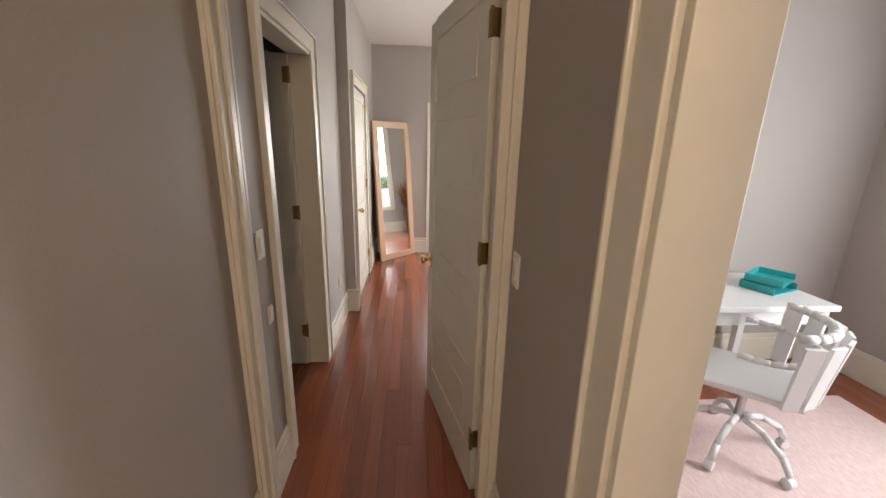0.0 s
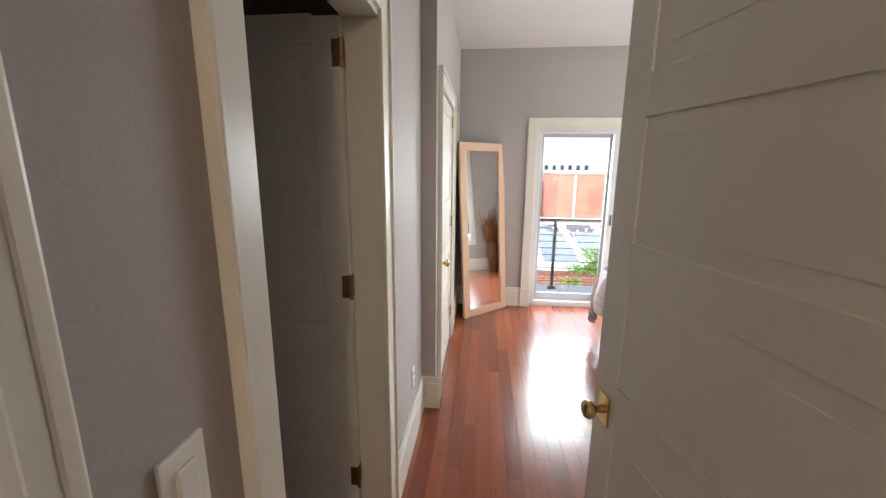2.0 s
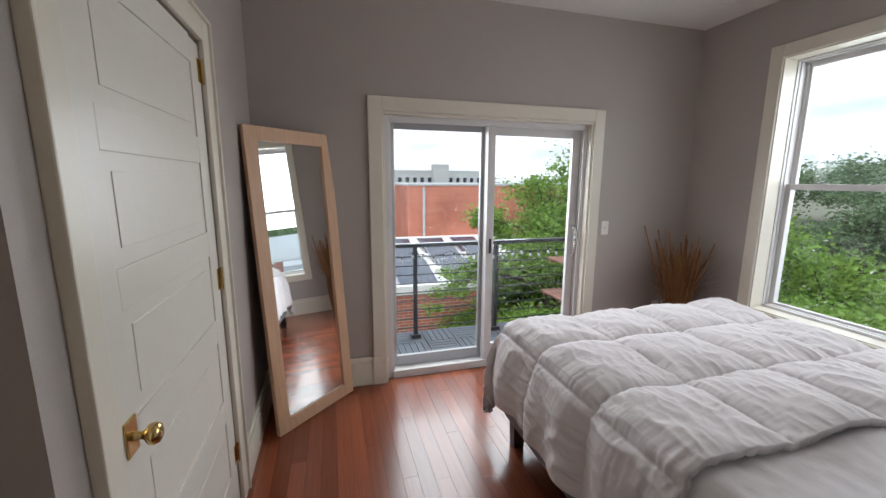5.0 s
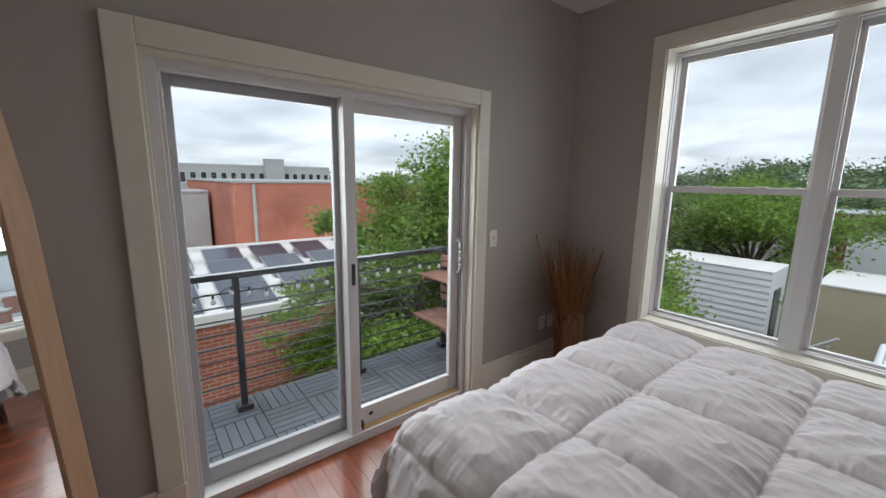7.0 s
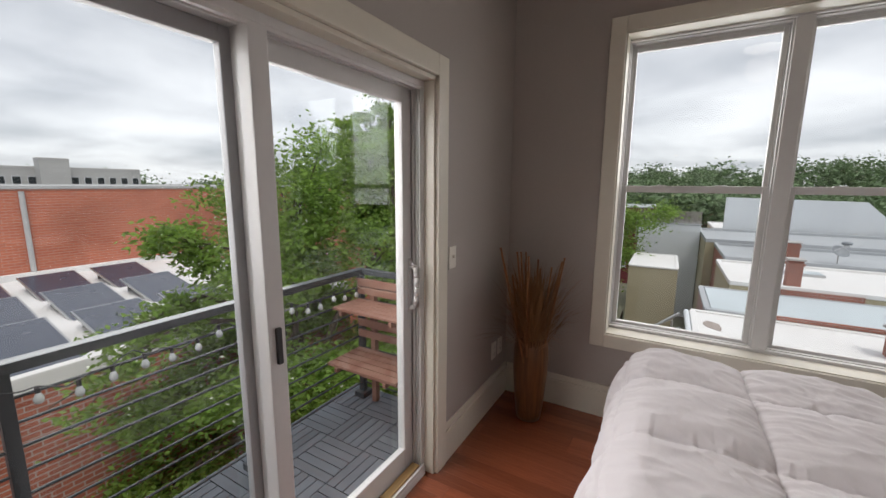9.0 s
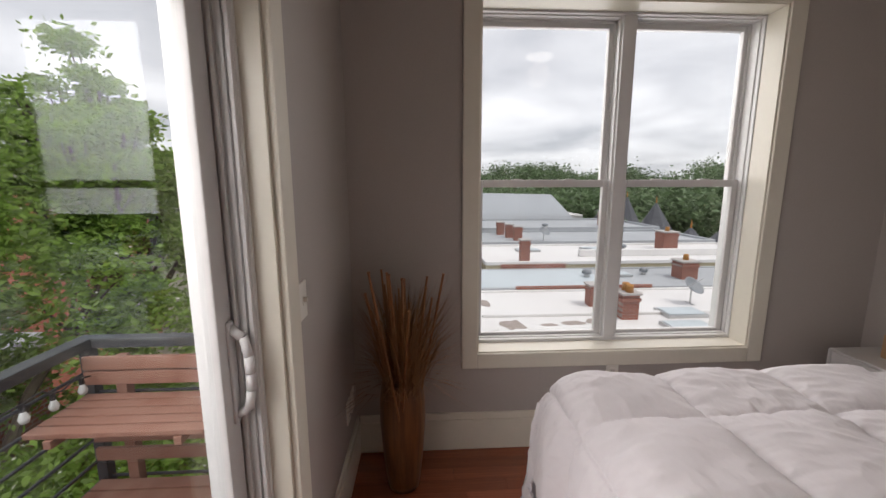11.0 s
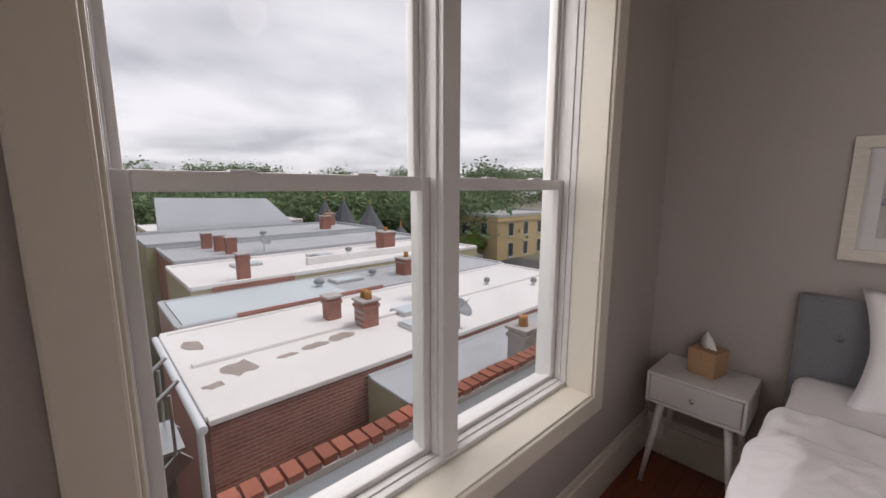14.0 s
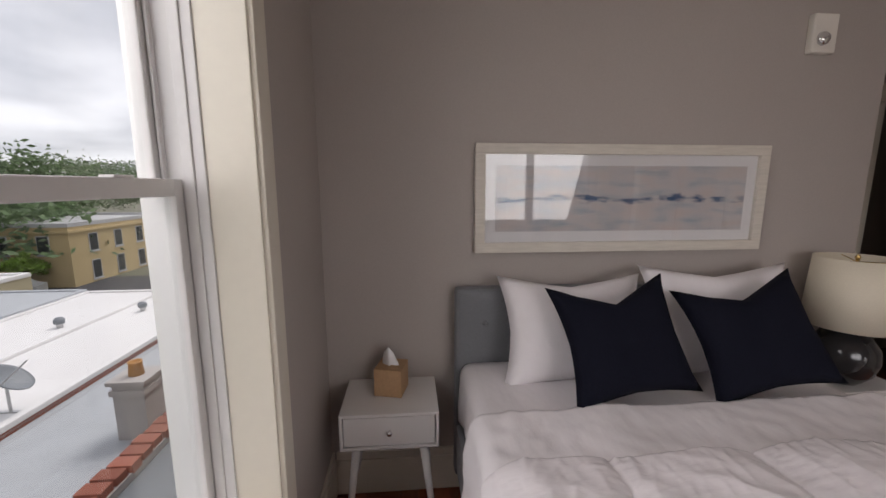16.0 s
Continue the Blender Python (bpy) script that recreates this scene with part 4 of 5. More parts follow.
tb = thing("tissue_box", "brown kraft cardboard tissue box on the nightstand", "tissue box", (2.885, 2.985, 0.6075), rz=-14)
part("box", bx(-0.062, 0.062, -0.062, 0.062, 0, 0.125, 0.002), KRAFT, tb)
bm = bmesh.new()
nn = 14
ring0 = []
for k in range(4):
    r = (0.034, 0.03, 0.022, 0.003)[k]
    z = (0.125, 0.15, 0.175, 0.198)[k]
    ring = [bm.verts.new((math.cos(6.2832 * i / nn) * r * (1 + 0.35 * math.sin(i * 2.3)) + (0.004 * k), math.sin(6.2832 * i / nn) * r * 0.45 * (1 + 0.3 * math.cos(i * 1.7)), z + 0.008 * math.sin(i * 1.9))) for i in range(nn)]
    if ring0:
        for i in range(nn):
            bm.faces.new((ring0[i], ring0[(i + 1) % nn], ring[(i + 1) % nn], ring[i]))
    ring0 = ring
bm.faces.new(ring0)
part("tissue", bm, TISSUE, tb, "white tissue pulled up", True)

tl = thing("table_lamp", "dark round ceramic table lamp with white drum shade", "lamp", (0.742, 3.06, 0.6075))
part("base", lathe([(0.00001, 0), (0.07, 0), (0.085, 0.015), (0.118, 0.055), (0.135, 0.115), (0.127, 0.175), (0.09, 0.23), (0.045, 0.262), (0.025, 0.28), (0.022, 0.30)], 40), CERAMIC, tl, "glazed charcoal ball base", True)
part("stem", rd((0, 0, 0.29), (0, 0, 0.585), 0.008), BRASS, tl)
sh = part("shade", lathe([(0.166, 0.275), (0.171, 0.275), (0.154, 0.595), (0.149, 0.595), (0.1655, 0.276)], 48), SHADE, tl, "white fabric drum shade", True)
bm = bmesh.new()
for k in range(3):
    a = k * 2.094
    rod(bm, (0, 0, 0.575), (0.150 * math.cos(a), 0.150 * math.sin(a), 0.585), 0.0025, seg=6)
part("harp", bm, BRASS, tl)
part("finial", lathe([(0.006, 0.583), (0.012, 0.597), (0.00001, 0.615)], 14), BRASS, tl, "", True)

# ---- picture ----
PX0, PX1, PZ0, PZ1 = 1.08, 2.497, 1.219, 1.716
pc = thing("framed_picture", "long framed blue and beige abstract seascape under glass", "picture", ((PX0 + PX1) / 2, YS, (PZ0 + PZ1) / 2))
pw, ph2 = (PX1 - PX0) / 2, (PZ1 - PZ0) / 2
f = 0.047
for nm, b in (("frame_rail", (-pw, pw, 0.002, 0.032, ph2 - f, ph2)), ("frame_rail", (-pw, pw, 0.002, 0.032, -ph2, -ph2 + f)), ("frame_side", (-pw, -pw + f, 0.002, 0.032, -ph2 + f, ph2 - f)), ("frame_side", (pw - f, pw, 0.002, 0.032, -ph2 + f, ph2 - f))):
    part(nm, bx(*b, 0.003), PFRAME, pc)
part("mat", bx(-pw + f - 0.002, pw - f + 0.002, 0.004, 0.012, -ph2 + f - 0.002, ph2 - f + 0.002), MATBOARD, pc, "white mat board")
part("print", bx(-pw + f + 0.05, pw - f - 0.05, 0.0125, 0.0145, -ph2 + f + 0.05, ph2 - f - 0.05), ART, pc, "abstract print in washes of blue and beige")
g = part("glass", bx(-pw + f, pw - f, 0.020, 0.022, -ph2 + f, ph2 - f), PICGLASS, pc)
g.visible_shadow = False

# ---- vase ----
vs_ = thing("floor_vase", "tall ochre and brown ceramic floor vase in the corner", "vase", (2.93, 5.57, 0))
part("body", lathe([(0.00001, 0), (0.075, 0), (0.082, 0.03), (0.100, 0.18), (0.113, 0.36), (0.112, 0.48), (0.100, 0.56), (0.095, 0.575), (0.088, 0.575), (0.095, 0.53), (0.07, 0.1), (0.00001, 0.1)], 32), VASEM, vs_, "", True)
ds = thing("dried_stems", "dried cane sticks and wispy brown grass in the vase", "dried plants", (2.93, 5.57, 0.10))
rng = random.Random(4)
canes = [(-0.34, 0.10, 1.19), (-0.26, 0.03, 1.16), (-0.20, -0.02, 1.13), (-0.13, 0.05, 1.14), (-0.05, -0.12, 1.05), (0.0, -0.02, 1.08), (0.05, 0.08, 1.04), (0.17, -0.13, 1.05), (-0.13, 0.1, 0.99), (0.02, -0.15, 0.98), (0.08, -0.04, 0.94), (-0.30, -0.05, 1.02), (-0.17, 0.14, 1.06), (0.12, 0.10, 1.10), (-0.08, -0.2, 1.12), (0.20, 0.02, 0.98)]
for cx, cy, cz in canes:
    bm = bmesh.new()
    a = Vector((rng.uniform(-0.03, 0.03), rng.uniform(-0.03, 0.03), 0.02))
    b = Vector((cx, cy, cz - 0.10))
    for k in range(6):
        p, q = a.lerp(b, k / 6), a.lerp(b, (k + 1) / 6)
        rod(bm, p, q, 0.0062, 0.0052, 8)
        rod(bm, q - (q - p) * 0.02, q + (q - p) * 0.01, 0.0072, seg=8)
    part("cane", bm, CANE, ds)
bm = bmesh.new()
for k in range(1300):
    a = rng.uniform(0, 6.283)
    rr = abs(rng.gauss(0, 0.18)) + 0.03
    top = Vector((max(-0.48, min(0.22, rr * math.cos(a) * 1.3 - 0.06)), max(-0.3, min(0.23, rr * math.sin(a) * 1.1)), rng.uniform(0.55, 0.98)))
    base = Vector((rng.uniform(-0.05, 0.05), rng.uniform(-0.05, 0.05), 0.35))
    mid = base.lerp(top, 0.6) + Vector((0, 0, 0.07))
    s = Vector((-math.sin(a), math.cos(a), 0)) * 0.0016
    va = [bm.verts.new(v) for v in (base - s, base + s, mid + s, mid - s)]
    t = bm.verts.new(top)
    bm.faces.new(va)
    bm.faces.new((va[3], va[2], t))
tagged(part("grass", bm, STRAW, ds, "fine dry grass stalks"), kind="stuff")

# ---- office ----
dk = thing("desk", "white office desk against the wall", "desk", (1.95, 2.37, 0))
part("tabletop", bx(-0.66, 0.66, -0.31, 0.31, 0.715, 0.75, 0.006), LACQUER, dk)
for sx in (-0.6, 0.6):
    for sy in (-0.26, 0.26):
        part("leg", bx(sx - 0.025, sx + 0.025, sy - 0.025, sy + 0.025, 0.003, 0.715, 0.003), LACQUER, dk)
part("apron", bx(-0.6, 0.6, -0.27, -0.255, 0.62, 0.715), LACQUER, dk)
solid("rug", bx(1.0, 3.02, 0.1, 2.24, 0.0005, 0.012, 0.003), PINKRUG, "pale pink woven rug on the office floor", "rug")
tr = thing("letter_tray", "stack of two teal plastic letter trays on the desk", "tray", (2.42, 2.36, 0.751), rz=20)
for z in (0.0, 0.055):
    bm = bx(-0.13, 0.13, -0.10, 0.10, z, z + 0.006)
    for b in ((-0.13, -0.124, -0.10, 0.10), (0.124, 0.13, -0.10, 0.10), (-0.13, 0.13, 0.094, 0.10)):
        box(bm, *b, z, z + 0.045)
    part("tray", moved(bm, pose(0, 0, 0, 0, 0, 12 if z else 0)), TEAL, tr)
for x, y in ((2.12, 2.56), (2.24, 2.60)):
    pt = thing("plant_pot", "small white pot with a green succulent on the desk", "plant", (x, y, 0.7505), group="pots on the desk")
    part("pot", lathe([(0.00001, 0), (0.03, 0), (0.038, 0.06), (0.033, 0.06), (0.00001, 0.05)], 20), LACQUER, pt, "", True)
    bm = bmesh.new()
    for k in range(12):
        a = k * 2.4
        rod(bm, (0, 0, 0.05), (0.03 * math.cos(a), 0.03 * math.sin(a), 0.075 + 0.003 * k), 0.008, 0.002, 6)
    part("leaves", bm, PLANTG, pt)
ch = thing("office_chair", "white wooden slatted swivel chair on castors", "chair", (1.90, 1.84, 0.012), rz=50)
bm = bmesh.new()
for k in range(5):
    a = k * 1.2566 + 0.3
    pts = [(0.03 * math.cos(a), 0.03 * math.sin(a), 0.20), (0.13 * math.cos(a), 0.13 * math.sin(a), 0.19), (0.24 * math.cos(a), 0.24 * math.sin(a), 0.13), (0.29 * math.cos(a), 0.29 * math.sin(a), 0.06)]
    bm = bmesh.new()
    for p, q in zip(pts, pts[1:]):
        rod(bm, p, q, 0.018, 0.016, 10)
    leg = part("base_leg", bm, LACQUER, ch, "", True)
    part("castor", rd((0.29 * math.cos(a) - 0.02 * math.sin(a), 0.29 * math.sin(a) + 0.02 * math.cos(a), 0.027), (0.29 * math.cos(a) + 0.02 * math.sin(a), 0.29 * math.sin(a) - 0.02 * math.cos(a), 0.027), 0.026, seg=14), LACQUER, leg)
part("column", rd((0, 0, 0.17), (0, 0, 0.43), 0.022), STEEL, ch)
part("seat", bx(-0.22, 0.22, -0.21, 0.21, 0.43, 0.465, 0.014), LACQUER, ch)
for k in range(7):
    a = radians(-150 + k * 20)
    x, y = 0.24 * math.cos(a), 0.21 * math.sin(a)
    part("back_slat", prism([(-0.035, 0.46), (0.035, 0.46), (0.042, 0.80), (-0.042, 0.80)], -0.008, 0.008), LACQUER, ch).matrix_basis = pose(x, y, 0, 8, 0, math.degrees(a) + 90)
bm = bmesh.new()
arc = [(0.27 * math.cos(radians(t)), 0.25 * math.sin(radians(t)), 0.66) for t in range(-200, 21, 14)]
for p, q in zip(arc, arc[1:]):
    rod(bm, p, q, 0.016, seg=8)
part("arm_rail", bm, LACQUER, ch, "", True)
bm = bmesh.new()
arc = [(0.25 * math.cos(radians(t)), 0.225 * math.sin(radians(t)) - 0.045, 0.80) for t in range(-160, -19, 14)]
for p, q in zip(arc, arc[1:]):
    rod(bm, p, q, 0.022, seg=8)
part("crest_rail", bm, LACQUER, ch, "", True)

# ---- balcony ----
GZ = -7.0
bal = thing("balcony", "small balcony with dark iron cable railing", "balcony", (1.0, 6.45, -0.05), kind="structure")


def bpart(name, bm, m, label="", parent=None):
    return part(name, moved(bm, Matrix.Translation((-1.0, -6.45, 0.05))), m, parent or bal, label)


bpart("slab", bx(-0.45, 2.70, 6.061, 6.95, -0.22, -0.075), LEADM)
for x in (0.0, 0.85, 1.73, 2.64):
    bm = bx(x - 0.02, x + 0.02, 6.75, 6.79, -0.05, 0.90, 0.002)
    p = bpart("post", bm, IRON)
    bpart("base_plate", bx(x - 0.05, x + 0.05, 6.725, 6.815, -0.055, -0.01, 0.004), IRON, "", None)
bpart("top_rail", bx(-0.4, 2.665, 6.74, 6.80, 0.90, 0.94, 0.004), IRON)
bpart("side_rail", bx(2.62, 2.665, 6.061, 6.74, 0.90, 0.94, 0.004), IRON)
for k in range(9):
    z = 0.06 + k * 0.093
    bpart("cable_rod", rd((-0.4, 6.77, z), (2.64, 6.77, z), 0.0065, seg=8), IRON)
    bpart("cable_rod", rd((2.64, 6.06, z), (2.64, 6.77, z), 0.0065, seg=8), IRON)

st = thing("string_lights", "black string of small clear bulbs wound along the railing", "string lights", (1.0, 6.73, 0.885))
bm = bmesh.new()
prev = None
spots = []
for k in range(81):
    x = -1.3 + k * 0.036
    z = -0.03 - 0.045 * abs(math.sin(k * 0.30)) + 0.01 * math.sin(k * 1.7)
    p = Vector((x, 0.006 * math.sin(k), z))
    if prev is not None:
        rod(bm, prev, p, 0.003, seg=5)
    if k % 3 == 1:
        spots.append(p)
    prev = p
part("wire", bm, BLACKP, st)
for p in spots:
    s_ = part("socket", rd(p, p - Vector((0, 0, 0.025)), 0.008, seg=8), BLACKP, st)
    part("bulb", moved(lathe([(0.00001, -0.045), (0.012, -0.04), (0.016, -0.025), (0.009, -0.008), (0.006, 0)], 10), Matrix.Translation(p - Vector((0, 0, 0.022)))), BULB, s_, "", True)

bc = thing("balcony_chair", "weathered red wooden slatted folding seat with a shelf table", "outdoor chair", (2.485, 6.46, -0.045))
for y in (-0.17, 0.17):
    part("post", bx(0.11, 0.15, y - 0.02, y + 0.02, 0.0, 0.92, 0.003), REDWOOD, bc)
for z in (0.52, 0.60, 0.68, 0.84, 0.90, 0.20, 0.29):
    part("back_slat", bx(0.095, 0.112, -0.27, 0.29, z - 0.026, z + 0.026, 0.003), REDWOOD, bc)
for z, d in ((0.765, 0.26), (0.40, 0.32)):
    for k in range(5):
        part("seat_slat", bx(0.09 - (k + 1) * d / 5 + 0.008, 0.09 - k * d / 5, -0.28, 0.28, z, z + 0.018, 0.003), REDWOOD, bc)
    for y in (-0.2, 0.2):
        part("bracket", bx(0.09 - d, 0.11, y - 0.012, y + 0.012, z - 0.03, z - 0.001, 0.002), REDWOOD, bc)


# ---- outside ----
solid("ground", bx(-400, 600, -500, 600, GZ - 0.5, GZ), GROUNDM, "yards and open ground between the houses", "ground", "structure")
solid("road", bx(20, 60, -34, -22, GZ + 0.004, GZ + 0.02), ASPHALT, "dark asphalt street between the row houses", "road", "structure")


def building(name, label, x0, x1, y0, y1, zr, wallm, roofm, parapet=0.15, z0=GZ, par=0.12, sidem=None):
    b = thing(name, label, "building", ((x0 + x1) / 2, (y0 + y1) / 2, z0))
    m = Matrix.Translation((-(x0 + x1) / 2, -(y0 + y1) / 2, -z0))
    part("wall", moved(bx(x0, x1, y0, y1, z0, zr), m), wallm, b)
    part("roof", moved(bx(x0 + par, x1 - par, y0 + par, y1 - par, zr, zr + 0.05), m), roofm, b)
    bm = bmesh.new()
    for q in ((x0 - 0.03, x0 + par, y0, y1), (x1 - par, x1 + 0.03, y0, y1), (x0 + par, x1 - par, y0 - 0.03, y0 + par), (x0 + par, x1 - par, y1 - par, y1 + 0.03)):
        box(bm, *q, zr, zr + parapet, 0.02)
    part("parapet", moved(bm, m), roofm, b)
    return b, m


def window_on(b, m, axis, at, u, z, w=0.9, h=1.5, frame_m=None):
    """A window with frame, sill and pane on a wall face at x = at or y = at; s is the outward side."""
    s = -1
    if axis == "x":
        fr = bx(at - 0.05, at + 0.02, u - w / 2, u + w / 2, z, z + h)
        pn = bx(at - 0.06, at - 0.03, u - w / 2 + 0.07, u + w / 2 - 0.07, z + 0.08, z + h - 0.07)
        sl = bx(at - 0.10, at, u - w / 2 - 0.06, u + w / 2 + 0.06, z - 0.1, z)
    else:
        o = 1 if axis == "Y" else -1
        fr = bx(u - w / 2, u + w / 2, at - 0.02 * o, at + 0.05 * o, z, z + h)
        pn = bx(u - w / 2 + 0.07, u + w / 2 - 0.07, at + 0.03 * o, at + 0.06 * o, z + 0.08, z + h - 0.07)
        sl = bx(u - w / 2 - 0.06, u + w / 2 + 0.06, at, at + 0.1 * o, z - 0.1, z)
    f_ = part("window", moved(fr, m), frame_m or WHITEW, b)
    part("pane", moved(pn, m), PANE, f_)
    part("sill", moved(sl, m), frame_m or WHITEW, f_)


# our own ledge beside the window, with its brick coping
lg = thing("roof_ledge", "grey metal ledge with a red brick coping below the window", "ledge", (4.1, 1.5, -0.17), kind="structure")
part("flashing", bx(-0.60, 0.27, -5.5, 3.5, -0.02, 0.06, 0.01), LEADM, lg)
part("ledge_wall", bx(-0.60, 0.44, -5.5, 3.5, -6.83, -0.02), REDB_YZ, lg)
part("mortar_bed", bx(0.272, 0.415, -5.5, 3.5, -0.018, 0.10), MORTAR, lg)

# the brick house with solar panels beyond the balcony
b, m = building("brick_house", "low red brick house with solar panels on its white roof", -16, 7.5, 11.6, 19.5, -1.05, REDB_XZ, ROOFW, 0.22)
solar = None
for r in range(3):
    for c_ in range(9):
        pan = thing("solar_panel", "dark tilted solar panel in an aluminium frame", "solar panel", (-6.0 + c_ * 1.35 + r * 0.15, 12.9 + r * 2.1, -0.99), group="solar panels on the flat roof")
        tilt = pose(0, 0, 0.10, 12, 0, 0)
        part("frame", moved(bx(-0.52, 0.52, -0.85, 0.85, 0, 0.04), tilt), STEEL, pan)
        part("cells", moved(bx(-0.49, 0.49, -0.82, 0.82, 0.041, 0.046), tilt), SOLAR, pan)
        part("stand", bx(-0.4, 0.4, 0.75, 0.79, 0, 0.27), STEEL, pan)
b, m = building("brick_warehouse", "tall plain orange brick building behind the solar roof", 3.2, 22, 19.5, 33, 1.35, ORANGEB, CONCR, 0.10)
part("drain_pipe", moved(rd((3.9, 19.45, -1), (3.9, 19.45, 1.3), 0.06), m), CONCR, b)
b, m = building("annex", "small pale grey roof structure against the brick wall", 1.95, 3.05, 24, 27, 0.85, CONCR, CONCR, 0.1)
b, m = building("apartment_building", "long white apartment block with rows of windows, far away", 4.5, 31, 78, 90, 3.2, CONCR, CONCR, 0.4)
for r in range(3):
    for c_ in range(18):
        window_on(b, m, "y", 78, 5.6 + c_ * 1.45, -5.2 + r * 2.9, 0.9, 1.7)
building("apartment_block", "grey apartment block with a stepped roof, far away", 19, 22, 76, 77.9, 4.3, CONCR, CONCR, 0.4)
building("apartment_block", "grey apartment block with a stepped roof, far away", -30, -12, 60, 75, 2.5, CONCR, CONCR, 0.4)

# the row of houses east of the window
ZR = -2.0
hA, mA = building("row_house", "row house with a patched white flat roof and brick side wall", 8.7, 13.4, -8.8, 4.1, ZR, REDB_YZ, ROOFW, 0.10)
for (x, y, rx_, ry_) in ((10.35, 3.2, 0.34, 0.30), (12.2, 3.65, 0.34, 0.20), (10.5, 0.98, 0.22, 0.30), (10.4, 1.65, 0.16, 0.28), (9.9, 3.75, 0.12, 0.18), (10.3, 2.3, 0.10, 0.2)):
    pr = [(rx_ * math.cos(a * 0.52) * (1 + 0.3 * math.sin(a * 2.1 + x)), ry_ * math.sin(a * 0.52) * (1 + 0.25 * math.cos(a * 1.3 + y))) for a in range(12)]
    part("worn_patch", moved(prism([(x + u, y + v) for u, v in pr], ZR + 0.045, ZR + 0.056, "xy"), mA), PATCH, hA, "brown worn patch in the white coating")
part("gutter", moved(rd((8.6, 4.2, ZR + 0.02), (13.3, 4.2, ZR + 0.02), 0.07), mA), WHITEW, hA)
part("down_pipe", moved(rd((8.65, 4.23, GZ), (8.65, 4.23, ZR), 0.05), mA), WHITEW, hA)
part("ridge_strip", moved(bx(10.9, 11.05, -8.6, 3.9, ZR + 0.04, ZR + 0.13, 0.03), mA), ROOFW, hA)
h0, m0 = building("row_house", "low rear wing with a pale grey flat roof", 6.6, 8.66, -8.8, 1.4, ZR - 0.15, TANW, ROOFG, 0.06)
part("edge_board", moved(bx(6.5, 6.57, -8.8, 1.4, ZR - 0.5, ZR - 0.08), m0), RUBBER, h0)
window_on(h0, m0, "Y", 1.4, 7.5, -4.2, 0.8, 1.4)
hB, mB = building("row_house", "row house with a pale blue-grey flat roof", 13.44, 16.4, -8.8, 3.75, ZR + 0.06, REDB_YZ, ROOFG, 0.10)
part("metal_roof", moved(bx(13.6, 16.25, -1.0, 3.6, ZR + 0.112, ZR + 0.15, 0.01), mB), ROOFB, hB, "pale blue metal roofing")
part("brick_upstand", moved(bx(13.38, 13.44, -2.2, 2.4, ZR + 0.12, ZR + 0.22), mB), REDB_YZ, hB, "red brick edge above the white roof")
hC, mC = building("row_house", "row house with a white flat roof and brick light well", 16.42, 21.0, -10.3, 2.9, ZR + 0.3, TANW, ROOFW, 0.14)
part("light_well", moved(bx(16.36, 16.42, -0.35, 2.3, ZR - 0.3, ZR + 0.34), mC), REDB_YZ, hC, "red brick face of the light well")
part("parapet_kerb", moved(bx(17.8, 18.0, -10.1, -1.5, ZR + 0.35, ZR + 0.65, 0.03), mC), ROOFW, hC)
hD, mD = building("row_house", "row house with a grey flat roof", 21.1, 26.0, -10.3, 2.6, ZR + 0.4, REDB_YZ, ROOFG, 0.18)
hE, mE = building("row_house", "row house with a pale roof", 26.1, 32.6, -10.3, 3.0, ZR + 0.55, TANW, ROOFG, 0.2)
bm = prism([(-7.2, GZ), (1.6, GZ), (1.6, 0.84), (-5.2, 0.69), (-7.2, -1.3)], 33.0, 33.4, "yz")
solid("gable_wall", bm, WHITEW, "large plain white side wall of a taller house", "building wall")
b, m = building("sided_house", "cream sided rear house with a white porch roof", 20.5, 24.5, 4.3, 6.3, -2.15, TANW, ROOFW, 0.08)
b, m = building("garden_shed", "white horizontally sided shed with a flat roof", 18.6, 21.0, 7.3, 11.5, -1.65, WHITEW, ROOFW, 0.05)
for k in range(16):
    z = -5.65 + k * 0.25
    part("siding_board", moved(prism([(18.60, z), (18.565, z), (18.60, z + 0.25)], 7.3, 11.5, "xz"), m), WHITEW, b)
part("door", moved(bx(19.2, 20.1, 7.25, 7.3, -6.9, -2.4), m), PANE, b)
b, m = building("maroon_house", "dark red sided house with white windows", 38, 44, 6.0, 9.5, -0.3, MAROON, ROOFG, 0.1)
for y in (6.8, 8.3):
    window_on(b, m, "x", 38, y, -2.8)
    window_on(b, m, "x", 38, y, -5.5)
b, m = building("fenced_deck_house", "white walled house with a fenced roof deck", 30, 32.8, 3.05, 6.6, -0.9, WHITEW, ROOFG, 0.1)
bm = bmesh.new()
for k in range(29):
    box(bm, 30.0, 30.06, 3.06 + k * 0.122, 3.16 + k * 0.122, -0.82, -0.02)
part("deck_fence", moved(bm, m), FENCEW, b, "grey board fence round the roof deck")
bm = bmesh.new()
for k in range(60):
    box(bm, 14.0, 14.04, 3.9 + k * 0.16, 4.04 + k * 0.16, GZ, GZ + 1.9)
solid("garden_fence", bm, FENCEW, "weathered grey board fence in the yard", "fence", "stuff")
bm = bmesh.new()
for k in range(60):
    box(bm, 14.1 + k * 0.16, 14.24 + k * 0.16, 6.6, 6.64, GZ, GZ + 1.8)
solid("garden_fence", bm, FENCEW, "weathered grey board fence in the yard", "fence", "stuff")
stair = thing("metal_stair", "grey metal outdoor stair behind the row house", "stairs", (8.05, 4.45, GZ + 0.8))
for k in range(27):
    part("tread", bx(-0.4, 0.4, 0.10 + k * 0.24, 0.32 + k * 0.24, 4.6 - k * 0.2, 4.64 - k * 0.2), STEEL, stair)
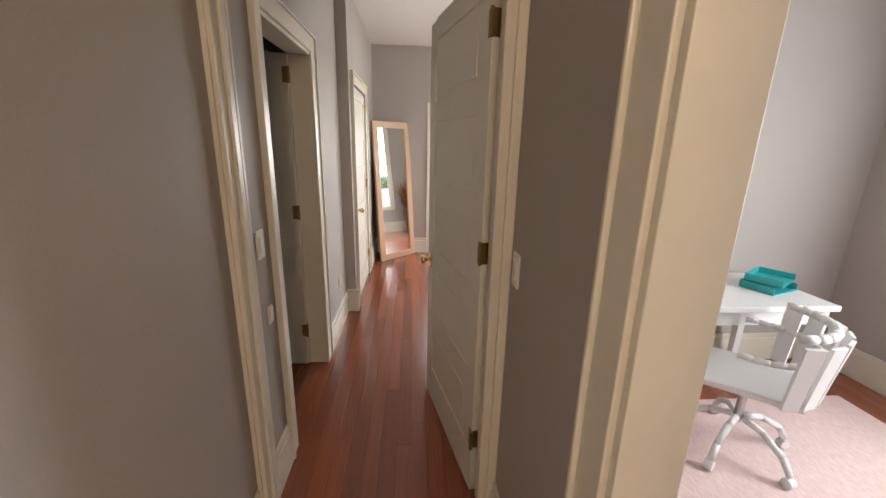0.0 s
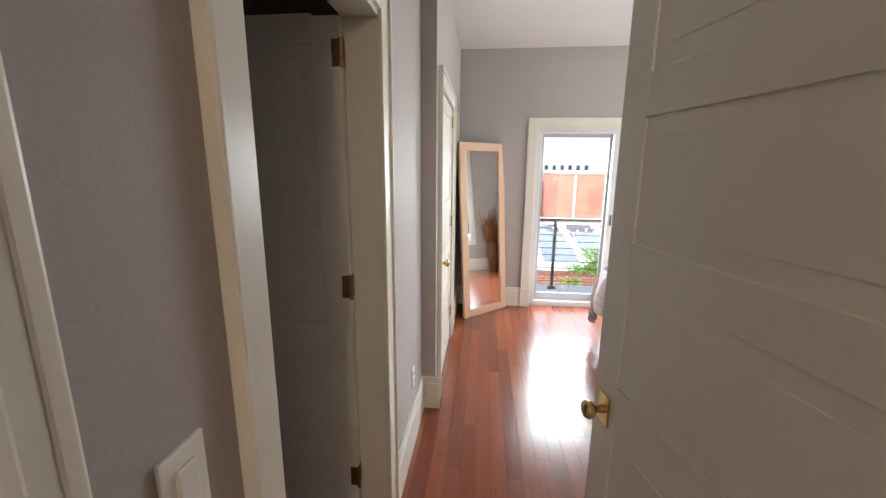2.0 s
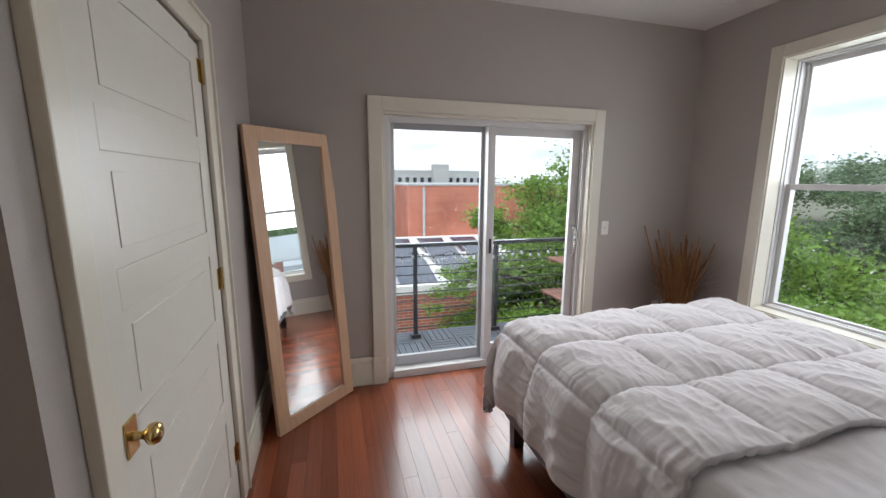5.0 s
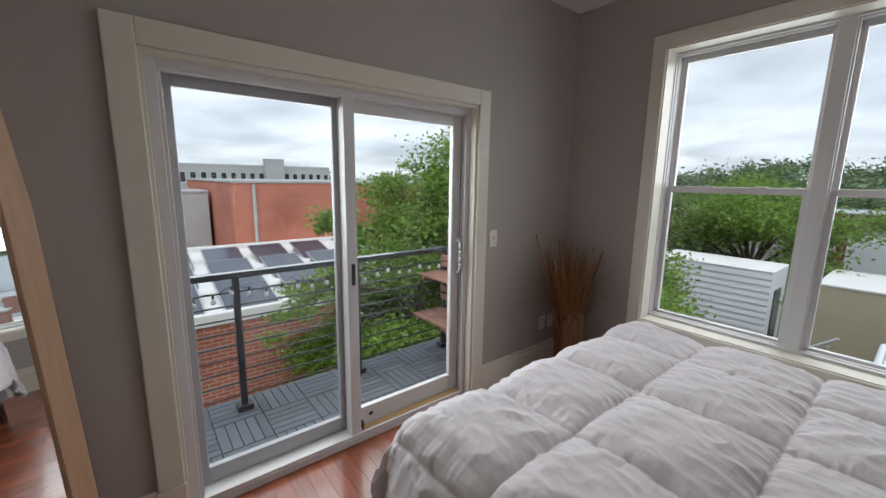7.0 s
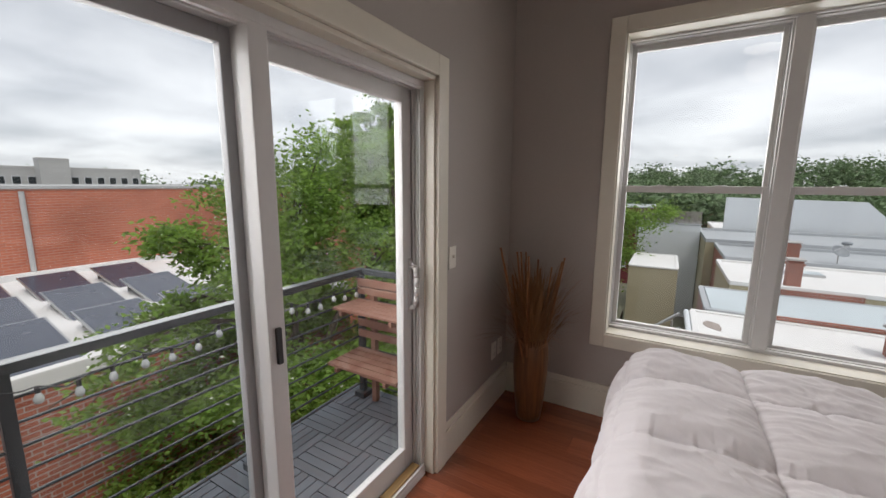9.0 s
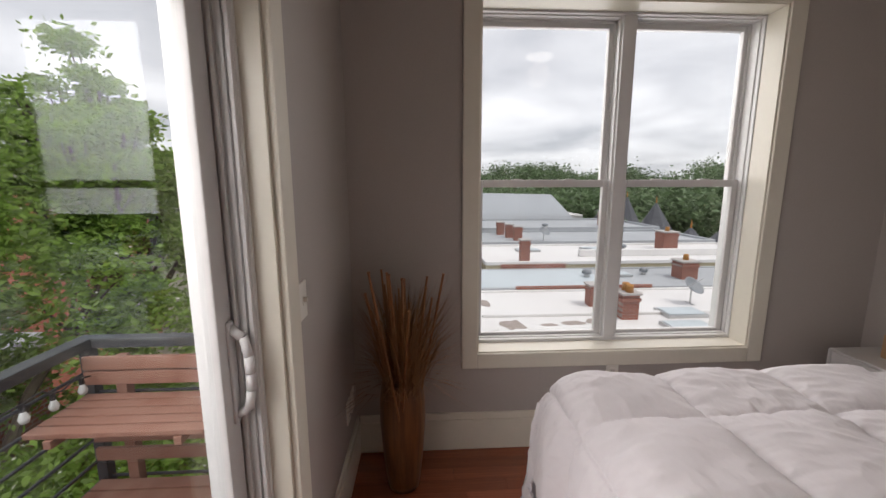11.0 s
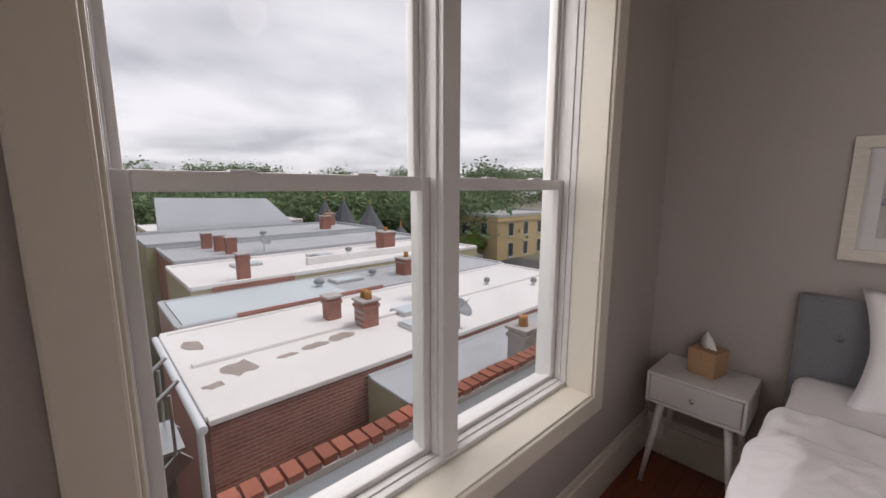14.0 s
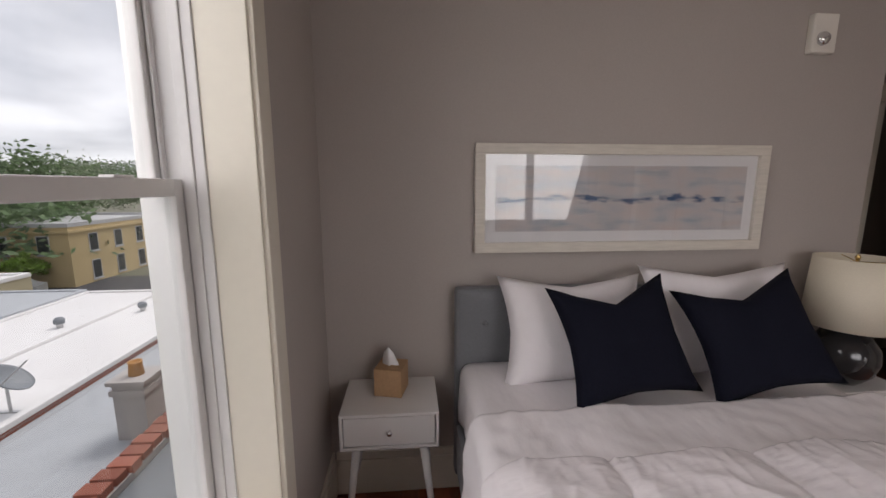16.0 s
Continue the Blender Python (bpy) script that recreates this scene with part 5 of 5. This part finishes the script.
for x in (-0.42, 0.42):
    part("stringer", moved(bx(x - 0.02, x + 0.02, 0, 8.2, -0.1, 0.1), pose(0, 0.1, 4.55, -39.8, 0, 0)), STEEL, stair)
    part("hand_rail", moved(rd((x, 0, 0), (x, 8.2, 0), 0.025), pose(0, 0.1, 5.5, -39.8, 0, 0)), STEEL, stair)
    for k in range(7):
        part("baluster", rd((x, 0.2 + k * 1.0, 4.5 - k * 0.83), (x, 0.2 + k * 1.0, 5.35 - k * 0.83), 0.018), STEEL, stair)


def chimney(x, y, z, w, h, pots=0, label="red brick chimney on the flat roof", material=None):
    c_ = thing("chimney", label, "chimney", (x, y, z), group="chimneys on the roofs")
    bm = bx(-w / 2, w / 2, -w / 2, w / 2, 0, h)
    box(bm, -w / 2 - 0.03, w / 2 + 0.03, -w / 2 - 0.03, w / 2 + 0.03, h - 0.16, h - 0.08)
    part("stack", bm, material or REDB_YZ, c_)
    part("cap", bx(-w / 2 - 0.05, w / 2 + 0.05, -w / 2 - 0.05, w / 2 + 0.05, h, h + 0.06, 0.01), MORTAR, c_)
    for k in range(pots):
        part("pot", lathe([(0.10, 0), (0.085, 0.16), (0.095, 0.2), (0.07, 0.2), (0.06, 0.02)], 14, ((k - (pots - 1) / 2) * 0.2, 0, h + 0.06)), POT, c_, "", True)
    return c_


chimney(10.76, 0.10, ZR + 0.04, 0.44, 0.66, 2, "red brick chimney with terracotta pots")
chimney(11.84, 0.50, ZR + 0.04, 0.36, 0.60)
chimney(6.8, -1.05, ZR - 0.6, 0.42, 1.35, 1, "pale worn brick chimney beside the parapet", MORTAR)
chimney(16.75, 1.25, ZR - 0.1, 0.36, 1.35, 0, "tall brown brick chimney beside the light well")
chimney(14.7, -4.2, ZR + 0.1, 0.6, 0.62, 1, "red brick chimney with a terracotta pot")
chimney(19.6, -6.6, ZR + 0.34, 0.72, 0.85, 1)
for x, y in ((22.4, 0.15), (23.6, 0.35), (25.0, 0.6)):
    chimney(x, y, ZR + 0.44, 0.42, 0.75)
for x, y in ((28.5, -7.6), (31.0, -9.2)):
    chimney(x, y, ZR + 0.59, 0.6, 0.9, 1)


def dish(x, y, z, aim, r=0.30):
    d = thing("satellite_dish", "grey satellite dish on a short mast", "satellite dish", (x, y, z), group="satellite dishes on the roofs")
    part("mast", rd((0, 0, 0), (0, 0, 0.45), 0.022), STEEL, d)
    part("foot", bx(-0.18, 0.18, -0.03, 0.03, 0, 0.03), STEEL, d)
    prof = [(0.00001, 0), (r * 0.5, 0.025), (r * 0.85, 0.07), (r, 0.105), (r, 0.12), (r * 0.85, 0.085), (r * 0.5, 0.04), (0.00001, 0.015)]
    turn = Matrix.Translation((0, 0, 0.5)) @ pose(0, 0, 0, 0, 42, aim)
    part("reflector", moved(lathe(prof, 24), turn), LEADM, d, "", True)
    part("feed_arm", moved(rd((0, -r, 0.1), (0, 0, 0.42), 0.012), turn), STEEL, d)


dish(9.0, -1.48, ZR + 0.04, 200)
dish(11.8, -2.4, ZR + 0.04, 205)
dish(22.0, -1.2, ZR + 0.44, 205)
for x, y, z, w in ((14.9, -0.6, ZR + 0.15, 0.35), (15.3, -3.0, ZR + 0.1, 0.3), (11.47, -5.38, ZR + 0.04, 0.22), (10.3, -6.6, ZR + 0.04, 0.22), (8.0, -2.6, ZR - 0.12, 0.3), (7.9, -4.4, ZR - 0.12, 0.3), (18.6, -2.2, ZR + 0.34, 0.4), (19.6, -4.4, ZR + 0.34, 0.35), (27.5, -3.0, ZR + 0.59, 0.4)):
    v = thing("roof_vent", "small dark metal vent on the flat roof", "roof vent", (x, y, z), group="vents on the roofs")
    part("neck", rd((0, 0, 0), (0, 0, 0.16), w * 0.3), STEEL, v)
    part("hood", lathe([(w * 0.5, 0.12), (w * 0.5, 0.22), (w * 0.3, 0.27), (0.00001, 0.28)], 14), LEADM, v, "", True)
for x, y, z in ((9.85, -1.0, ZR + 0.04), (10.9, -1.5, ZR + 0.04), (15.2, -1.8, ZR + 0.1), (19.4, 0.4, ZR + 0.34), (19.6, -2.9, ZR + 0.34), (7.5, -4.9, ZR - 0.12)):
    s_ = thing("skylight", "flat glazed skylight on the roof", "skylight", (x, y, z), group="skylights on the roofs")
    part("curb", bx(-0.35, 0.35, -0.55, 0.55, 0, 0.10, 0.01), STEEL, s_)
    part("pane", bx(-0.29, 0.29, -0.49, 0.49, 0.101, 0.112), ROOFB, s_)


def turret(x, y, z, r, h):
    t = thing("turret", "grey slate turret roof with a finial", "turret", (x, y, z), group="turrets along the street")
    part("drum", rd((0, 0, -3), (0, 0, 0), r, seg=8), YELLOWB, t)
    part("cone", rd((0, 0, 0), (0, 0, h), r * 1.12, 0.02, 8), SLATE, t)
    part("finial", rd((0, 0, h - 0.05), (0, 0, h + 0.5), 0.07, 0.02, 8), POT, t)


turret(33.5, -14.5, -2.75, 1.5, 2.75)
turret(26.0, -12.4, -2.95, 1.35, 1.65)
turret(22.0, -11.7, -2.45, 1.6, 1.7)
turret(40.0, -13.3, -2.9, 1.5, 3.2)
turret(40.0, -15.4, -2.9, 1.5, 3.2)
yb, ym = building("corner_building", "two storey buff masonry corner building with sash windows", 31.0, 48.0, -44.0, -30.0, -1.9, YELLOWB, CONCR, 0.35)
for k in range(4):
    window_on(yb, ym, "Y", -30.0, 33.0 + k * 3.2, -4.2, 1.0, 1.6, CONCR)
    window_on(yb, ym, "x", 31.0, -32.5 - k * 3.0, -4.2, 1.0, 1.6, CONCR)
    window_on(yb, ym, "x", 31.0, -32.5 - k * 3.0, -6.7, 1.0, 1.7, CONCR)
part("cornice", moved(bx(30.85, 48, -44, -29.85, -2.4, -2.2), ym), YELLOWB, yb)


def car(x, y, rz, paint, label):
    c_ = thing("parked_car", label, "car", (x, y, GZ + 0.02), rz=rz, group="cars parked in the street")
    part("body", prism([(-2.2, 0.3), (2.2, 0.3), (2.25, 0.65), (2.1, 0.85), (1.1, 0.95), (0.5, 1.42), (-1.0, 1.45), (-1.7, 1.0), (-2.2, 0.9)], -0.85, 0.85), paint, c_)
    part("side_window", prism([(0.95, 0.97), (0.42, 1.36), (-0.95, 1.38), (-1.45, 1.0)], -0.86, 0.86), PANE, c_)
    part("windscreen", prism([(1.08, 0.97), (1.12, 0.98), (0.54, 1.42), (0.50, 1.40)], -0.72, 0.72), PANE, c_)
    for sx in (-1.35, 1.35):
        for sy in (-0.8, 0.8):
            w_ = part("wheel", rd((sx, sy - 0.1, 0.32), (sx, sy + 0.1, 0.32), 0.32, seg=16), RUBBER, c_)
            part("rim", rd((sx, sy - 0.11, 0.32), (sx, sy + 0.11, 0.32), 0.19, seg=12), STEEL, w_)


car(33.5, -26.8, 20, SILVERCAR, "silver hatchback parked at the kerb")
car(38.5, -25.8, 20, BLUECAR, "bright blue car parked at the kerb")
car(36.0, -23.6, 20, GREYCAR, "dark grey car parked at the kerb")


# ---- trees ----
def leaves(centres, n, size, seed):
    """Small bent leaves scattered through overlapping clumps, thicker towards the outside."""
    r = np.random.RandomState(seed)
    C = np.array(centres)
    wgt = C[:, 3] ** 2
    idx = r.choice(len(C), n, p=wgt / wgt.sum())
    P = C[idx, :3] + r.normal(size=(n, 3)) * (C[idx, 3] * 0.62)[:, None] * np.array([1.1, 1.1, 0.65])
    a, b = r.normal(size=(n, 3)), r.normal(size=(n, 3))
    a[:, 2] *= 0.5
    a /= np.linalg.norm(a, axis=1)[:, None]
    b -= a * (a * b).sum(1)[:, None]
    b /= np.linalg.norm(b, axis=1)[:, None]
    s = size * r.uniform(0.6, 1.3, n)[:, None]
    V = np.stack([P - a * s, P + b * s * 0.45, P + a * s, P - b * s * 0.45], 1).reshape(-1, 3)
    return V.tolist(), [(4 * i, 4 * i + 1, 4 * i + 2, 4 * i + 3) for i in range(n)]


def tree(x, y, ztop, spread, n, size, seed, leaf, label, lean=(0, 0), flower=0, depth=5.0, limbs=()):
    r = random.Random(seed)
    t = thing("tree", label, "tree", (x, y, GZ))
    hgt = ztop - GZ
    bm = bmesh.new()
    fork = Vector((lean[0] * 0.3, lean[1] * 0.3, hgt * 0.45))
    rod(bm, (0, 0, 0), fork, 0.22, 0.16, 10)
    centres = []
    for k in range(17):
        a = k * 2.4 + r.uniform(-0.4, 0.4)
        f = r.uniform(0.35, 1.0)
        up = hgt - depth * (f ** 1.3) * r.uniform(0.25, 0.95) - 0.5
        if k == 0:
            f, up = 0.1, hgt - 0.5
        end = Vector((lean[0] + spread * f * math.cos(a), lean[1] + spread * f * math.sin(a), up))
        mid = fork.lerp(end, 0.5) + Vector((0, 0, 0.4))
        rod(bm, fork, mid, 0.09, 0.055, 7)
        rod(bm, mid, end, 0.055, 0.02, 6)
        for j in range(11):
            q = mid.lerp(end, r.uniform(0.3, 1.1)) + Vector((r.uniform(-1, 1), r.uniform(-1, 1), r.uniform(-0.6, 0.5))) * spread * 0.24
            rod(bm, mid.lerp(end, 0.5), q, 0.02, 0.008, 5)
            centres.append((*q, spread * r.uniform(0.07, 0.19)))
    for lx, ly, lz in limbs:
        tip = Vector((lx, ly, lz - GZ))
        start = fork + Vector((0, 0, 2.0))
        knee = start.lerp(tip, 0.55) + Vector((0, 0, 0.5))
        rod(bm, start, knee, 0.05, 0.03, 6)
        rod(bm, knee, tip, 0.03, 0.008, 5)
        for j in range(9):
            q = knee.lerp(tip, r.uniform(0.1, 1.05)) + Vector((r.uniform(-0.3, 0.3), r.uniform(-0.3, 0.3), r.uniform(-0.22, 0.12)))
            rod(bm, knee.lerp(tip, 0.5), q, 0.012, 0.005, 5)
            centres.append((*q, r.uniform(0.12, 0.22)))
    part("trunk", bm, BARK, t)
    V, F = leaves(centres, n, size, seed)
    me = bpy.data.meshes.new("crown")
    me.from_pydata(V, [], F)
    me.materials.append(leaf)
    c_ = new("crown", me)
    c_.parent = t
    tagged(c_, kind="stuff")
    if flower:
        V, F = leaves([(q[0], q[1], q[2] + 0.15, q[3]) for q in centres], flower, size * 0.55, seed + 1)
        me = bpy.data.meshes.new("blossom")
        me.from_pydata(V, [], F)
        me.materials.append(BLOSSOM)
        c_ = new("blossom", me)
        c_.parent = t
        tagged(c_, kind="stuff")
    return t


tree(4.9, 10.5, 2.25, 2.5, 90000, 0.052, 3, LEAF1, "leafy green tree with white blossom close to the balcony", flower=1500, depth=7.0, limbs=((-3.2, -0.3, -0.75), (-2.6, 0.0, -0.3), (-2.0, -0.4, 0.9)))
tree(8.0, 10.7, 3.9, 1.35, 60000, 0.055, 17, LEAF1, "tall narrow green tree behind the blossoming one", flower=300, depth=3.6)
tree(8.6, 8.9, 1.1, 2.8, 60000, 0.058, 8, LEAF1, "wide leafy green tree with white blossom beside the house", flower=1200, depth=5.5)
tree(25, 9.5, 2.1, 4.5, 34000, 0.10, 21, LEAF1, "broad green tree behind the shed", depth=7)
tree(24, 15, 1.6, 4.0, 16000, 0.11, 22, LEAF2, "broad green tree behind the shed", depth=7)
tree(33.5, -28.6, -3.4, 1.5, 4000, 0.14, 25, LEAF1, "small street tree before the corner building", depth=3)
tree(44, -24, -1.2, 3.0, 5000, 0.2, 26, LEAF2, "green street tree at the corner", depth=5)
rw = random.Random(9)
far = []
for k in range(120):
    a = radians(-70 + k * 1.35 + rw.uniform(-1, 1))
    d = rw.uniform(75, 150)
    zz = 1.0 + d * rw.uniform(0.004, 0.044)
    if a > radians(52):
        zz -= d * 0.03
    x, y = 2 + d * math.cos(a), 4 + d * math.sin(a)
    for j in range(7):
        far.append((x + rw.uniform(-5, 5), y + rw.uniform(-5, 5), zz - rw.uniform(0, 5), rw.uniform(1.6, 3.2)))
for k in range(70):
    a = radians(-48 + k * 0.9 + rw.uniform(-1, 1))
    d = rw.uniform(48, 70)
    for j in range(5):
        far.append((2 + d * math.cos(a) + rw.uniform(-3, 3), 4 + d * math.sin(a) + rw.uniform(-3, 3), 0.2 - rw.uniform(0, 4), rw.uniform(1.2, 2.4)))
V, F = leaves(far, 260000, 0.42, 77)
me = bpy.data.meshes.new("far_woods")
me.from_pydata(V, [], F)
me.materials.append(LEAF2)
tagged(new("far_woods", me), "band of distant dark green treetops", "trees", kind="stuff")
V, F = leaves([(15 + k % 3 * 0.5, 7.6 + k * 0.25, GZ + 2.6, 0.5) for k in range(6)], 2500, 0.09, 31)
me = bpy.data.meshes.new("shrub")
me.from_pydata(V, [], F)
me.materials.append(STRAW)
tagged(new("shrub", me), "brownish flowering shrub before the shed", "shrub", kind="stuff")
rb = random.Random(14)
for k in range(26):
    x0_ = 36 + rb.uniform(0, 35)
    y0_ = -28 + k * 1.9
    w_ = rb.uniform(4, 7)
    if -46 < y0_ < -12 and x0_ < 52:
        x0_ += 20
    building("distant_house", "distant low house with a flat roof", x0_, x0_ + w_, y0_, y0_ + rb.uniform(4, 7), rb.uniform(-2.4, -0.9), rb.choice((REDB_YZ, CONCR, TANW, YELLOWB)), rb.choice((ROOFG, ROOFW)), 0.15)

# ---- pieces: deck boards, coping bricks, floor planks ----
me = mesh_of("deck_board", bx(-0.5, 0.5, -0.5, 0.5, -0.5, 0.5, 0.03), DECK)
T = 0.302
for i in range(-2, 9):
    for j in range(3):
        x0, y0 = i * T + 0.03, 6.035 + j * T
        for k in range(5):
            ob = new("deck_board", me)
            ob.parent = bal
            u = (k + 0.5) * T / 5
            if (i + j) % 2:
                ob.location, ob.scale = (x0 + u - 1.0, y0 + T / 2 - 6.45, -0.012), (T / 5 - 0.006, T - 0.006, 0.022)
            else:
                ob.location, ob.scale = (x0 + T / 2 - 1.0, y0 + u - 6.45, -0.012), (T - 0.006, T / 5 - 0.006, 0.022)
me = mesh_of("brick", bx(-0.5, 0.5, -0.5, 0.5, -0.5, 0.5, 0.04), BRICKP)
rb = random.Random(2)
for k in range(86):
    ob = new("brick", me)
    ob.parent = lg
    ob.location, ob.scale = (0.345 + rb.uniform(-0.006, 0.006), -5.45 + k * 0.104, 0.115 + rb.uniform(-0.004, 0.004)), (0.135, 0.086, 0.06)
me = mesh_of("plank", bx(-0.5, 0.5, -0.5, 0.5, -0.5, 0.5, 0.004), PLANK)
rest = bmesh.new()
rp = random.Random(6)
PWID = 0.083
count = 0
row = 0
x = -0.63
zones = []
while x < 3.37:
    segs = [(-2.4, 5.99)]
    for a, b in segs:
        y = a - rp.uniform(0, 0.8)
        while y < b:
            ln = rp.choice((0.6, 0.9, 1.2, 1.5, 1.8))
            y0, y1 = max(a, y), min(b, y + ln)
            y += ln
            if y1 - y0 < 0.03:
                continue
            bedroom = y1 > 2.2 or x < 0.5
            if bedroom and y1 > 0.8:
                ob = new("plank", me)
                ob.parent = floor
                ob.location, ob.scale = (x + PWID / 2, (y0 + y1) / 2, -0.008 + rp.uniform(-0.0003, 0.0003)), (PWID - 0.0012, y1 - y0 - 0.0012, 0.016)
                count += 1
            else:
                box(rest, x + 0.0006, x + PWID - 0.0006, y0 + 0.0006, y1 - 0.0006, -0.016, 0.0)
    x += PWID
for k in range(22):
    box(rest, -2.3 + k * 0.076, -2.3 + k * 0.076 + 0.0748, 1.5, 3.6, -0.016, 0.0)
tagged(part("plank_rest", rest, PLANK, floor), kind="stuff")
